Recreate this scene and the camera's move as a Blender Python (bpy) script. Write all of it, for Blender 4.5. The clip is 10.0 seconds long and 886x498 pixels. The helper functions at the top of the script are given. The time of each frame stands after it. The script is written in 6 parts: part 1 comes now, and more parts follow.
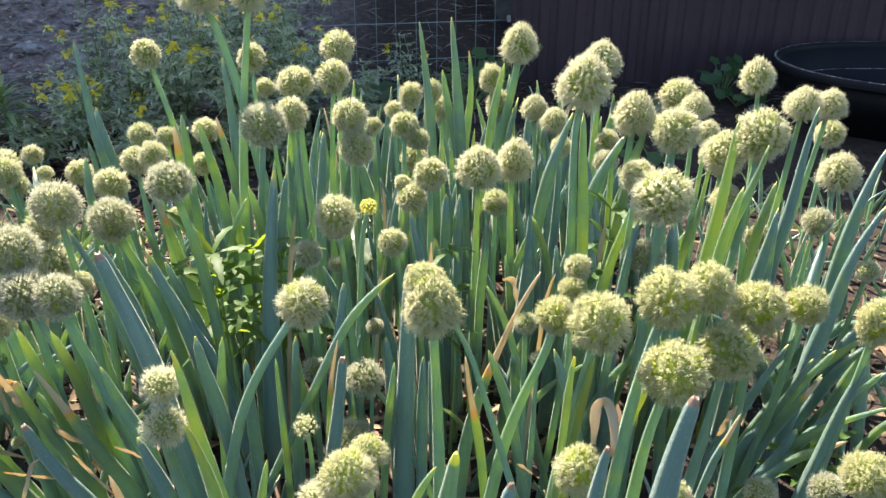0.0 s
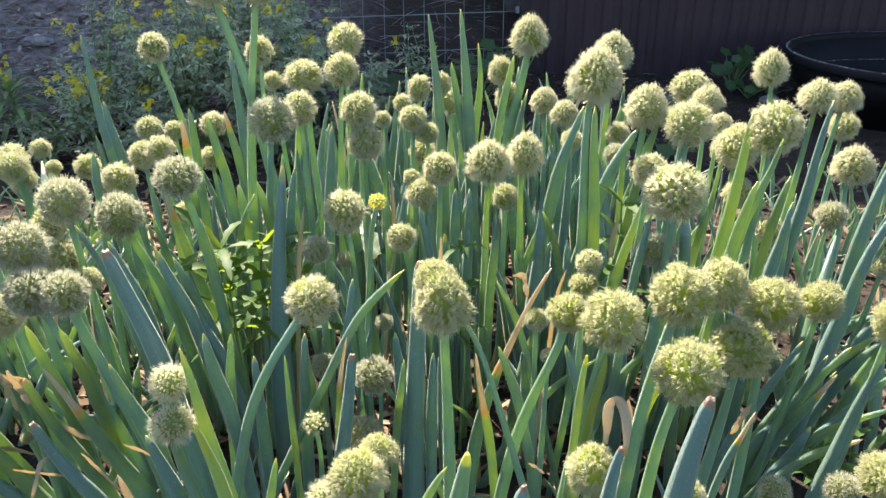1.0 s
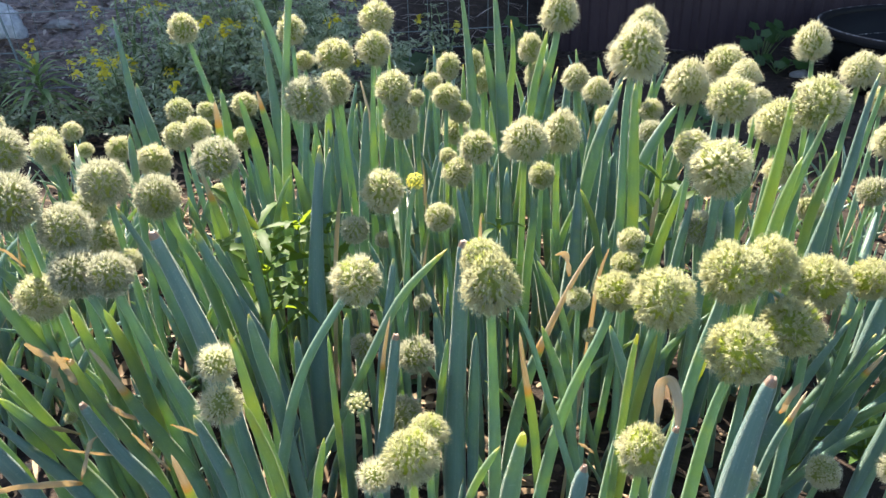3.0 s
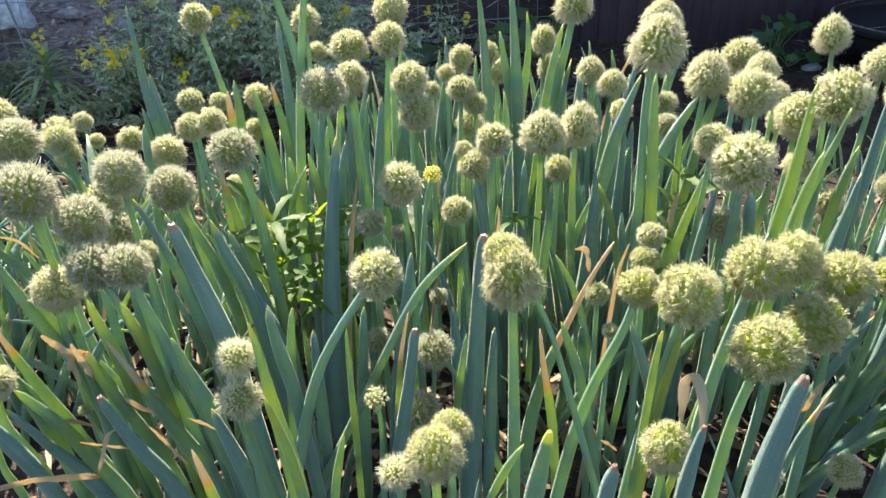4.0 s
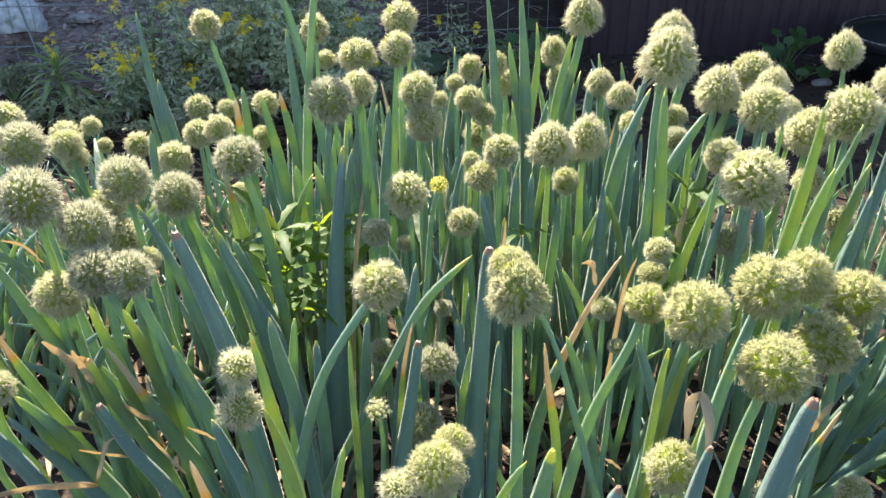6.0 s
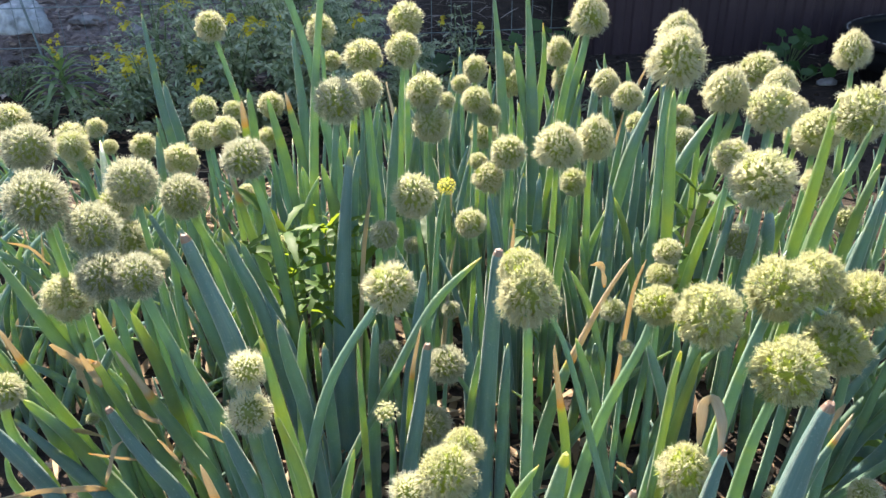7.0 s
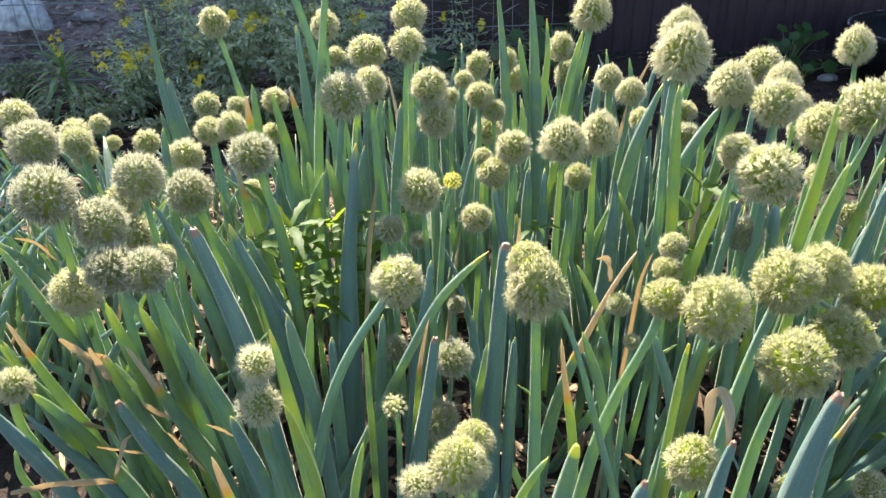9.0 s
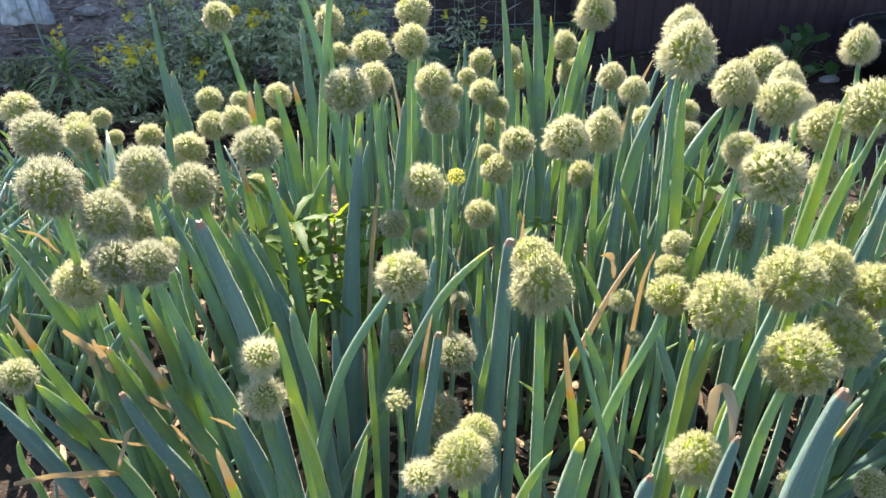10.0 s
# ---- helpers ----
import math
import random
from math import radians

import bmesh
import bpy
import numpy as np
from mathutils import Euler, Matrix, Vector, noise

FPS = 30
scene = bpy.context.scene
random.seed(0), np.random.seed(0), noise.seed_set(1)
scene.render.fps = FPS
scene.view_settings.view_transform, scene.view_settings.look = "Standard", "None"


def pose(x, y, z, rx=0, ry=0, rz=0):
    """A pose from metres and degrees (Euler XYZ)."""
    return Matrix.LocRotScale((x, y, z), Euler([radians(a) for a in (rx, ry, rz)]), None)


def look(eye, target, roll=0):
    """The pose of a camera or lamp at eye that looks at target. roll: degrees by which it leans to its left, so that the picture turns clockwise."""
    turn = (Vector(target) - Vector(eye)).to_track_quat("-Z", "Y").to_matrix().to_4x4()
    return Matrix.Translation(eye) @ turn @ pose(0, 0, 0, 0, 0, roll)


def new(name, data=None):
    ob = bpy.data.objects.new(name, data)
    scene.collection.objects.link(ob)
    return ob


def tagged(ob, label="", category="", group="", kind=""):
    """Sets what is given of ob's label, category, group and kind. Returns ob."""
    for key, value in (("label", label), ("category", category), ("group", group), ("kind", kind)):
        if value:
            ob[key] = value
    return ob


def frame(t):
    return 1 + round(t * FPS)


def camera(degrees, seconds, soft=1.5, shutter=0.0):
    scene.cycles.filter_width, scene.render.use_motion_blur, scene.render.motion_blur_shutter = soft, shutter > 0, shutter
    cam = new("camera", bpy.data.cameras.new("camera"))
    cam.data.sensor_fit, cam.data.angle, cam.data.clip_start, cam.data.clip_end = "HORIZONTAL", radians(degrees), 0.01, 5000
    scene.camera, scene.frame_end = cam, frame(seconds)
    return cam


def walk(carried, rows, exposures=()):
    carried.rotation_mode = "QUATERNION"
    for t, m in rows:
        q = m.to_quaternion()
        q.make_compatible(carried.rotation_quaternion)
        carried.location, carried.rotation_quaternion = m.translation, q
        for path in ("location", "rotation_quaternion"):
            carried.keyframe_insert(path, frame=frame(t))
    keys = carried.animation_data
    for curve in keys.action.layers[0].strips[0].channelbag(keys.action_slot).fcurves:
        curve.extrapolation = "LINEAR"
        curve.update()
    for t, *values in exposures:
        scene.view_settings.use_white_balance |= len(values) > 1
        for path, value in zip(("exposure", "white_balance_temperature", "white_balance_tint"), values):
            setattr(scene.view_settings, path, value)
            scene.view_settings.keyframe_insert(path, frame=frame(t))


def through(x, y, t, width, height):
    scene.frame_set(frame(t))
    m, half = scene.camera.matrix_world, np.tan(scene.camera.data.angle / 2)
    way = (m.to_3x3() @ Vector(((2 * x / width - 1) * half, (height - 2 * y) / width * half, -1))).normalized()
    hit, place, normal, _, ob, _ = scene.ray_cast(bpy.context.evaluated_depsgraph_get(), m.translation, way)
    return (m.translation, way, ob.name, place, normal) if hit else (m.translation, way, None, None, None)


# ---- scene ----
cam = camera(58.9, 10.0, 1.48)
METRES, EYE, TILT, LEAN, TURN = 0.1, 0.72, -24.0, 0.0, 0.0
ROWS = [
    (0.0, 0.0, 0.0, 0.0, 0.0, 0.0, 0.0),
    (0.5, 0.0069, 0.0483, 0.0325, 0.27, -0.39, -0.04),
    (1.0, -0.0219, 0.0826, 0.0424, 0.57, -0.6, 0.04),
    (1.5, -0.1396, 0.0955, 0.0286, 0.94, -0.88, 0.14),
    (2.0, -0.174, 0.1032, 0.0435, 1.31, -1.21, 0.31),
    (2.5, -0.1986, 0.109, 0.0324, 1.74, -1.57, 0.4),
    (4.0, -0.4072, 0.2133, 0.0463, 2.26, -2.6, 0.1),
    (4.5, -0.4435, 0.1949, 0.0598, 2.43, -2.44, -0.72),
    (5.0, -0.3893, 0.2528, 0.056, 2.59, -2.18, -0.92),
    (5.5, -0.3823, 0.2674, 0.0698, 2.67, -2.03, -0.89),
    (7.0, -0.4606, 0.3105, 0.0896, 2.95, -1.96, -0.72),
    (7.5, -0.4775, 0.312, 0.0818, 2.95, -1.95, -0.67),
    (8.0, -0.4804, 0.3166, 0.0764, 2.93, -2.03, -0.59),
    (8.5, -0.4955, 0.2836, 0.0667, 2.92, -2.12, -0.54),
    (9.0, -0.5359, 0.2798, 0.0613, 2.89, -2.18, -0.63),
    (9.5, -0.5808, 0.2756, 0.0306, 2.88, -2.25, -0.83),
    (10.0, -0.5872, 0.2666, 0.0254, 2.82, -2.26, -1.14),
]
walk(cam, [(t, pose(0, 0, EYE, TILT, LEAN, TURN) @ pose(METRES * x, METRES * y, METRES * z, 90 + pitch, roll, yaw)) for t, x, y, z, yaw, pitch, roll in ROWS])

# ---- light ----
SUN_AZ, SUN_EL = radians(24.0), radians(44.0)      # degrees to the left of straight ahead, height
sun_way = Vector((-math.sin(SUN_AZ) * math.cos(SUN_EL), math.cos(SUN_AZ) * math.cos(SUN_EL), math.sin(SUN_EL)))
world = bpy.data.worlds.new("world")
scene.world = world
world.use_nodes = True
sky = world.node_tree.nodes.new("ShaderNodeTexSky")
sky.sky_type, sky.sun_disc = "NISHITA", False
sky.sun_elevation, sky.sun_rotation = SUN_EL, -SUN_AZ
back = world.node_tree.nodes["Background"]
back.inputs["Strength"].default_value = 0.080
world.node_tree.links.new(sky.outputs["Color"], back.inputs["Color"])
lamp = bpy.data.lights.new("sun", "SUN")
lamp.energy, lamp.angle, lamp.color = 5.0, radians(0.6), (1.0, 0.89, 0.735)
sun = new("sun", lamp)
sun.matrix_world = look(tuple(sun_way * 20), (0, 0, 0))
scene.view_settings.exposure = 2.42


# ---- materials ----
class Nodes:
    """A small helper that strings shader nodes together."""

    def __init__(self, name):
        self.mat = bpy.data.materials.new(name)
        self.mat.use_nodes = True
        self.tree = self.mat.node_tree
        self.bsdf = self.tree.nodes["Principled BSDF"]
        self.out = self.tree.nodes["Material Output"]

    def node(self, kind, **props):
        n = self.tree.nodes.new(kind)
        for k, v in props.items():
            setattr(n, k, v)
        return n

    def put(self, value, socket):
        if isinstance(value, bpy.types.NodeSocket):
            self.tree.links.new(value, socket)
        elif isinstance(value, (tuple, list)) and len(value) == 3 and len(socket.default_value) == 4:
            socket.default_value = (*value, 1)
        else:
            socket.default_value = value

    def coords(self, kind="Object", scale=(1, 1, 1)):
        c = self.node("ShaderNodeTexCoord")
        m = self.node("ShaderNodeMapping")
        m.inputs["Scale"].default_value = scale
        self.put(c.outputs[kind], m.inputs["Vector"])
        return m.outputs["Vector"]

    def noise(self, scale, detail=3.0, vector=None, rough=0.55):
        n = self.node("ShaderNodeTexNoise")
        n.inputs["Scale"].default_value, n.inputs["Detail"].default_value, n.inputs["Roughness"].default_value = scale, detail, rough
        if vector is not None:
            self.put(vector, n.inputs["Vector"])
        return n.outputs["Fac"]

    def attribute(self, name):
        n = self.node("ShaderNodeAttribute")
        n.attribute_name = name
        return n.outputs["Fac"]

    def rand(self):
        return self.node("ShaderNodeObjectInfo").outputs["Random"]

    def island(self):
        return self.node("ShaderNodeNewGeometry").outputs["Random Per Island"]

    def span(self, value, a, b, lo=0.0, hi=1.0):
        n = self.node("ShaderNodeMapRange")
        self.put(value, n.inputs["Value"])
        for k, v in (("From Min", a), ("From Max", b), ("To Min", lo), ("To Max", hi)):
            self.put(v, n.inputs[k])
        return n.outputs["Result"]

    def math(self, op, a, b=0.0):
        n = self.node("ShaderNodeMath", operation=op)
        self.put(a, n.inputs[0])
        self.put(b, n.inputs[1])
        return n.outputs[0]

    def mix(self, fac, a, b, blend="MIX"):
        n = self.node("ShaderNodeMix", data_type="RGBA", blend_type=blend)
        self.put(fac, n.inputs[0])
        self.put(a, n.inputs[6])
        self.put(b, n.inputs[7])
        return n.outputs[2]

    def ramp(self, fac, *stops):
        n = self.node("ShaderNodeValToRGB")
        el = n.color_ramp.elements
        while len(el) < len(stops):
            el.new(0.5)
        for e, (p, c) in zip(el, stops):
            e.position, e.color = p, (*c, 1)
        self.put(fac, n.inputs["Fac"])
        return n.outputs["Color"]

    def bump(self, height, strength=0.3, distance=0.002):
        n = self.node("ShaderNodeBump")
        n.inputs["Strength"].default_value, n.inputs["Distance"].default_value = strength, distance
        self.put(height, n.inputs["Height"])
        self.put(n.outputs["Normal"], self.bsdf.inputs["Normal"])
        return n.outputs["Normal"]

    def done(self, color, rough=0.6, metal=0.0, spec=0.5, through=None, amount=0.0, sheen=0.0):
        self.put(color, self.bsdf.inputs["Base Color"])
        self.put(rough, self.bsdf.inputs["Roughness"])
        self.put(metal, self.bsdf.inputs["Metallic"])
        self.put(spec, self.bsdf.inputs["Specular IOR Level"])
        self.put(sheen, self.bsdf.inputs["Sheen Weight"])
        if through is not None:
            t = self.node("ShaderNodeBsdfTranslucent")
            self.put(through, t.inputs["Color"])
            m = self.node("ShaderNodeMixShader")
            self.put(amount, m.inputs[0])
            self.tree.links.new(self.bsdf.outputs[0], m.inputs[1])
            self.tree.links.new(t.outputs[0], m.inputs[2])
            self.tree.links.new(m.outputs[0], self.out.inputs["Surface"])
        return self.mat


def onion_leaf(name="onion leaf", bloom=0.0):
    n = Nodes(name)
    streak = n.noise(1.0, 4.0, n.coords("UV", (46, 3, 1)))
    patch = n.noise(34.0, 3.0, n.coords("Object"))
    hue = n.math("ADD", n.attribute("hue"), n.span(patch, 0.3, 0.7, -0.12, 0.12))
    cloud = n.noise(11.0, 1.0, n.coords("Object"))
    hue = n.math("ADD", hue, n.span(cloud, 0.3, 0.7, -0.17, 0.19))
    hue = n.math("ADD", hue, n.span(n.rand(), 0, 1, -0.06, 0.06))
    live = n.ramp(hue, (0.0, (0.077, 0.160, 0.163)), (0.3, (0.090, 0.172, 0.128)), (0.55, (0.126, 0.206, 0.088)), (0.85, (0.24, 0.31, 0.05)), (1.0, (0.36, 0.37, 0.06)))
    live = n.mix(n.span(streak, 0.30, 0.72, 0.0, 0.36), live, (0.24, 0.33, 0.26))
    live = n.mix(bloom, live, (0.24, 0.42, 0.27))
    edge = n.math("ADD", n.attribute("dry"), n.span(patch, 0.2, 0.8, -0.18, 0.18))
    wilt = n.span(edge, 0.35, 0.55)
    gold = n.ramp(streak, (0.3, (0.35, 0.27, 0.175)), (0.5, (0.51, 0.43, 0.29)), (0.7, (0.62, 0.55, 0.42)))
    yellow = n.mix(n.span(edge, 0.08, 0.34), live, (0.40, 0.40, 0.05))
    gold = n.mix(n.span(edge, 0.62, 0.95), (0.56, 0.31, 0.075), gold)
    color = n.mix(wilt, yellow, gold)
    color = n.mix(n.span(edge, 1.25, 1.4), color, n.mix(n.span(streak, 0.35, 0.65), (0.085, 0.045, 0.034), (0.27, 0.165, 0.12)))
    glow_live = n.ramp(hue, (0.0, (0.16, 0.33, 0.25)), (0.5, (0.35, 0.50, 0.20)), (1.0, (0.60, 0.62, 0.09)))
    glow = n.mix(wilt, glow_live, n.mix(n.span(edge, 0.62, 0.95), (0.62, 0.40, 0.15), (0.58, 0.47, 0.28)))
    speck = n.noise(520.0, 2.0, n.coords("Object"))
    color = n.mix(n.span(speck, 0.63, 0.72, 0.0, 0.4), color, (0.46, 0.54, 0.50))
    n.bump(n.math("ADD", streak, n.math("MULTIPLY", speck, 0.5)), 0.5, 0.0012)
    n.bsdf.inputs["Coat Weight"].default_value, n.bsdf.inputs["Coat Roughness"].default_value = 0.2, 0.3
    n.bsdf.inputs["Sheen Roughness"].default_value, n.bsdf.inputs["Sheen Tint"].default_value = 0.35, (1.0, 1.0, 0.88, 1)
    return n.done(color, n.span(streak, 0.3, 0.7, 0.27, 0.43), 0.0, 0.65, glow, n.span(hue, 0.05, 0.6, 0.17, 0.50), n.span(wilt, 0.0, 1.0, 0.38, 0.05))


def floret(name, color, color2, through, amount):
    n = Nodes(name)
    color, color2 = (tuple(0.77 * v for v in c) for c in (color, color2))
    c = n.mix(n.island(), color, color2)
    c = n.mix(n.span(n.rand(), 0, 1, 0.0, 0.22), c, (0.56, 0.54, 0.34))
    return n.done(c, 0.6, 0.0, 0.3, through, amount)


def broad_leaf(name, a, b, glow, amount=0.35, rough=0.42, shine=0.4):
    n = Nodes(name)
    vein = n.noise(90.0, 3.0, n.coords("Object"))
    c = n.mix(n.island(), a, b)
    c = n.mix(n.span(vein, 0.4, 0.7, 0, 0.35), c, tuple(min(1, v * 1.7) for v in a))
    c = n.mix(n.span(n.noise(14.0, 2.0, n.coords("Object")), 0.35, 0.65, 0.0, 0.30), c, tuple(v * 0.6 for v in a))
    n.bump(vein, 0.3, 0.002)
    return n.done(c, rough, 0.0, shine, glow, amount)


def soil():
    n = Nodes("garden soil")
    co = n.coords("Object")
    big, fine, grit = n.noise(3.0, 4, co), n.noise(38.0, 6, co, 0.65), n.noise(190.0, 4, co)
    c = n.ramp(fine, (0.30, (0.010, 0.008, 0.006)), (0.5, (0.026, 0.018, 0.014)), (0.72, (0.070, 0.048, 0.036)))
    c = n.mix(n.span(big, 0.35, 0.65, 0.0, 0.7), c, (0.030, 0.022, 0.018))
    c = n.mix(n.span(grit, 0.62, 0.75, 0, 0.4), c, (0.17, 0.12, 0.085))
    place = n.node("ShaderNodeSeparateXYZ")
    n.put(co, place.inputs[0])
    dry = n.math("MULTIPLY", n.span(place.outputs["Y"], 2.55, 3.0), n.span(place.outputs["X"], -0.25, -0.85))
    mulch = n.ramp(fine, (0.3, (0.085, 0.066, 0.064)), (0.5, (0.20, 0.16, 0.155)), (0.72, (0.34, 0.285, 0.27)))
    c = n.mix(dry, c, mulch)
    n.bump(n.math("ADD", fine, n.math("MULTIPLY", grit, 0.4)), 1.0, 0.012)
    return n.done(c, 0.95, 0.0, 0.2)


def dry_litter(name, a, b, c3):
    n = Nodes(name)
    c = n.ramp(n.island(), (0.0, a), (0.5, b), (1.0, c3))
    g = n.noise(120.0, 3, n.coords("Object"))
    c = n.mix(n.span(g, 0.4, 0.7, 0, 0.4), c, a)
    return n.done(c, 0.8, 0.0, 0.25, b, 0.2)


def sheet_steel():
    n = Nodes("dark painted corrugated steel")
    co = n.coords("Object", (1, 1, 0.25))
    dirt, run = n.noise(5.0, 5, co), n.noise(60.0, 3, co)
    c = n.ramp(dirt, (0.3, (0.026, 0.015, 0.020)), (0.7, (0.043, 0.026, 0.031)))
    c = n.mix(n.span(run, 0.55, 0.8, 0, 0.35), c, (0.070, 0.050, 0.050))
    return n.done(c, n.span(dirt, 0.3, 0.7, 0.55, 0.75), 0.0, 0.25)


def black_plastic():
    n = Nodes("black plastic")
    co = n.coords("Object")
    dust, scuff = n.noise(7.0, 5, co), n.noise(85.0, 5, co, 0.7)
    c = n.mix(n.span(dust, 0.4, 0.8, 0, 0.5), (0.004, 0.004, 0.005), (0.012, 0.011, 0.013))
    c = n.mix(n.span(n.math("MULTIPLY", scuff, n.attribute("worn")), 0.36, 0.52), c, (0.50, 0.48, 0.47))
    n.bump(scuff, 0.15, 0.002)
    return n.done(c, n.span(dust, 0.3, 0.7, 0.5, 0.7), 0.0, 0.15)


def plain(name, a, b, scale=30.0, rough=0.6, metal=0.0, depth=0.004, strength=0.5):
    n = Nodes(name)
    co = n.coords("Object")
    f = n.noise(scale, 5, co)
    c = n.ramp(f, (0.3, a), (0.7, b))
    c = n.mix(n.span(n.noise(scale * 6, 3, co), 0.5, 0.8, 0, 0.3), c, a)
    n.bump(f, strength, depth)
    return n.done(c, rough, metal)


LEAF = onion_leaf()
STALK = onion_leaf("waxy flower stalk", 0.38)
PEDICEL = floret("green flower stalklets", (0.17, 0.21, 0.05), (0.29, 0.33, 0.10), (0.41, 0.48, 0.11), 0.38)
TEPAL = floret("cream green petals", (0.38, 0.385, 0.20), (0.58, 0.555, 0.39), (0.66, 0.63, 0.42), 0.48)
TEPAL_GREEN = floret("pale green petals", (0.29, 0.32, 0.175), (0.51, 0.505, 0.36), (0.56, 0.57, 0.36), 0.46)
# Petals of shaded and backlit heads, the shade put into their colour.
TEPAL_SHADED = floret("shaded grey green petals", (0.19, 0.22, 0.135), (0.40, 0.405, 0.30), (0.46, 0.47, 0.32), 0.42)
# Cream petals, lightened to stand in for direct sun on the fluffy heads.
TEPAL_BRIGHT = floret("sun-brightened cream petals", (0.47, 0.47, 0.27), (0.66, 0.64, 0.45), (0.71, 0.69, 0.45), 0.50)
TEPAL_YELLOW = floret("yellowish petals", (0.27, 0.305, 0.13), (0.47, 0.47, 0.27), (0.54, 0.56, 0.28), 0.46)
TEPAL_GOLD = floret("yellow petals", (0.70, 0.62, 0.10), (0.82, 0.76, 0.22), (0.86, 0.80, 0.12), 0.45)
STAMEN = floret("cream stamens", (0.57, 0.555, 0.42), (0.72, 0.70, 0.57), (0.68, 0.66, 0.50), 0.42)
TEPAL_OLIVE = floret("olive cream petals", (0.31, 0.335, 0.165), (0.56, 0.55, 0.34), (0.60, 0.60, 0.31), 0.46)
STAMEN_WARM = floret("warm cream stamens", (0.53, 0.52, 0.33), (0.68, 0.66, 0.47), (0.65, 0.63, 0.39), 0.44)
PEDICEL_LIME = floret("lime green flower stalklets", (0.22, 0.28, 0.05), (0.37, 0.43, 0.09), (0.48, 0.56, 0.08), 0.42)
PAPER = floret("papery bract", (0.52, 0.49, 0.37), (0.62, 0.59, 0.47), (0.66, 0.62, 0.46), 0.45)
SOIL = soil()
STRAW = dry_litter("dry onion leaves", (0.09, 0.058, 0.034), (0.20, 0.135, 0.08), (0.40, 0.31, 0.20))
CHIPS = dry_litter("bark chips", (0.05, 0.032, 0.022), (0.13, 0.075, 0.05), (0.26, 0.17, 0.11))
TWIGS = dry_litter("dry twigs", (0.14, 0.11, 0.10), (0.27, 0.22, 0.20), (0.42, 0.36, 0.33))
BANK = dry_litter("faded bark and dead leaves", (0.17, 0.13, 0.115), (0.32, 0.255, 0.225), (0.50, 0.42, 0.37))
STEEL = sheet_steel()
BLACK = black_plastic()
WIRE = plain("galvanised wire", (0.12, 0.15, 0.155), (0.22, 0.26, 0.265), 200.0, 0.6, 0.4, 0.0004)
WOOD = plain("weathered timber", (0.10, 0.08, 0.07), (0.20, 0.165, 0.14), 20.0, 0.85)
SACK = plain("white woven plastic sack", (0.20, 0.21, 0.23), (0.50, 0.52, 0.55), 34.0, 0.5, 0.0, 0.012, 0.7)
ROCK = plain("grey field stone", (0.12, 0.11, 0.11), (0.28, 0.265, 0.26), 26.0, 0.9, 0.0, 0.01, 0.8)
WEED = broad_leaf("bright weed leaf", (0.032, 0.070, 0.020), (0.070, 0.12, 0.03), (0.33, 0.45, 0.03), 0.30, 0.55, 0.12)
MUSTARD = broad_leaf("grey green mustard leaf", (0.17, 0.22, 0.15), (0.54, 0.58, 0.42), (0.44, 0.50, 0.20), 0.30)
LOW_LEAF = broad_leaf("dull low leaf", (0.095, 0.12, 0.07), (0.24, 0.265, 0.15), (0.24, 0.30, 0.10), 0.25)
DARK_LEAF = broad_leaf("dark green leaf", (0.026, 0.062, 0.016), (0.05, 0.10, 0.024), (0.12, 0.24, 0.03), 0.3)
STRAP = broad_leaf("strap leaf", (0.10, 0.17, 0.07), (0.19, 0.27, 0.11), (0.30, 0.44, 0.10), 0.3)
STEM = plain("green stem", (0.10, 0.16, 0.05), (0.17, 0.24, 0.09), 60.0, 0.6)
GOLD = floret("yellow blossom", (0.80, 0.66, 0.03), (0.86, 0.76, 0.08), (0.90, 0.76, 0.04), 0.4)


# ---- mesh helpers ----
def mesh(name, verts, faces, mats, index=None, smooth=True, floats=None, uv=None):
    me = bpy.data.meshes.new(name)
    me.from_pydata([tuple(v) for v in verts], [], faces)
    for m in mats:
        me.materials.append(m)
    if index is not None:
        me.polygons.foreach_set("material_index", index)
    me.polygons.foreach_set("use_smooth", [smooth] * len(me.polygons))
    for key, values in (floats or {}).items():
        me.attributes.new(key, "FLOAT", "POINT").data.foreach_set("value", values)
    if uv is not None:
        layer = me.uv_layers.new(name="UVMap")
        loops = np.zeros(len(me.loops), dtype=np.int32)
        me.loops.foreach_get("vertex_index", loops)
        layer.data.foreach_set("uv", np.asarray(uv, dtype=np.float32)[loops].ravel())
    me.update()
    return me


def part(name, me, parent, label=""):
    ob = new(name, me)
    ob.parent = parent
    return tagged(ob, label)


def thing(name, x, y, z, label, category, group=""):
    ob = new(name)
    ob.location = (x, y, z)
    ob.empty_display_size = 0.05
    return tagged(ob, label, category, group)


def glide(points, count):
    """A smooth line of count points through the given ones."""
    p = [Vector(q) for q in points]
    p = [p[0] * 2 - p[1]] + p + [p[-1] * 2 - p[-2]]
    spans = len(p) - 3
    gaps = [(p[i + 2] - p[i + 1]).length for i in range(spans)]
    total, out = sum(gaps), []
    for k in range(count):
        d, i = total * k / (count - 1), 0
        while i < spans - 1 and d > gaps[i]:
            d -= gaps[i]
            i += 1
        t = min(1.0, d / max(gaps[i], 1e-6))
        a, b, c, e = p[i], p[i + 1], p[i + 2], p[i + 3]
        out.append(0.5 * ((2 * b) + (c - a) * t + (2 * a - 5 * b + 4 * c - e) * t * t + (3 * b - a - 3 * c + e) * t ** 3))
    return out


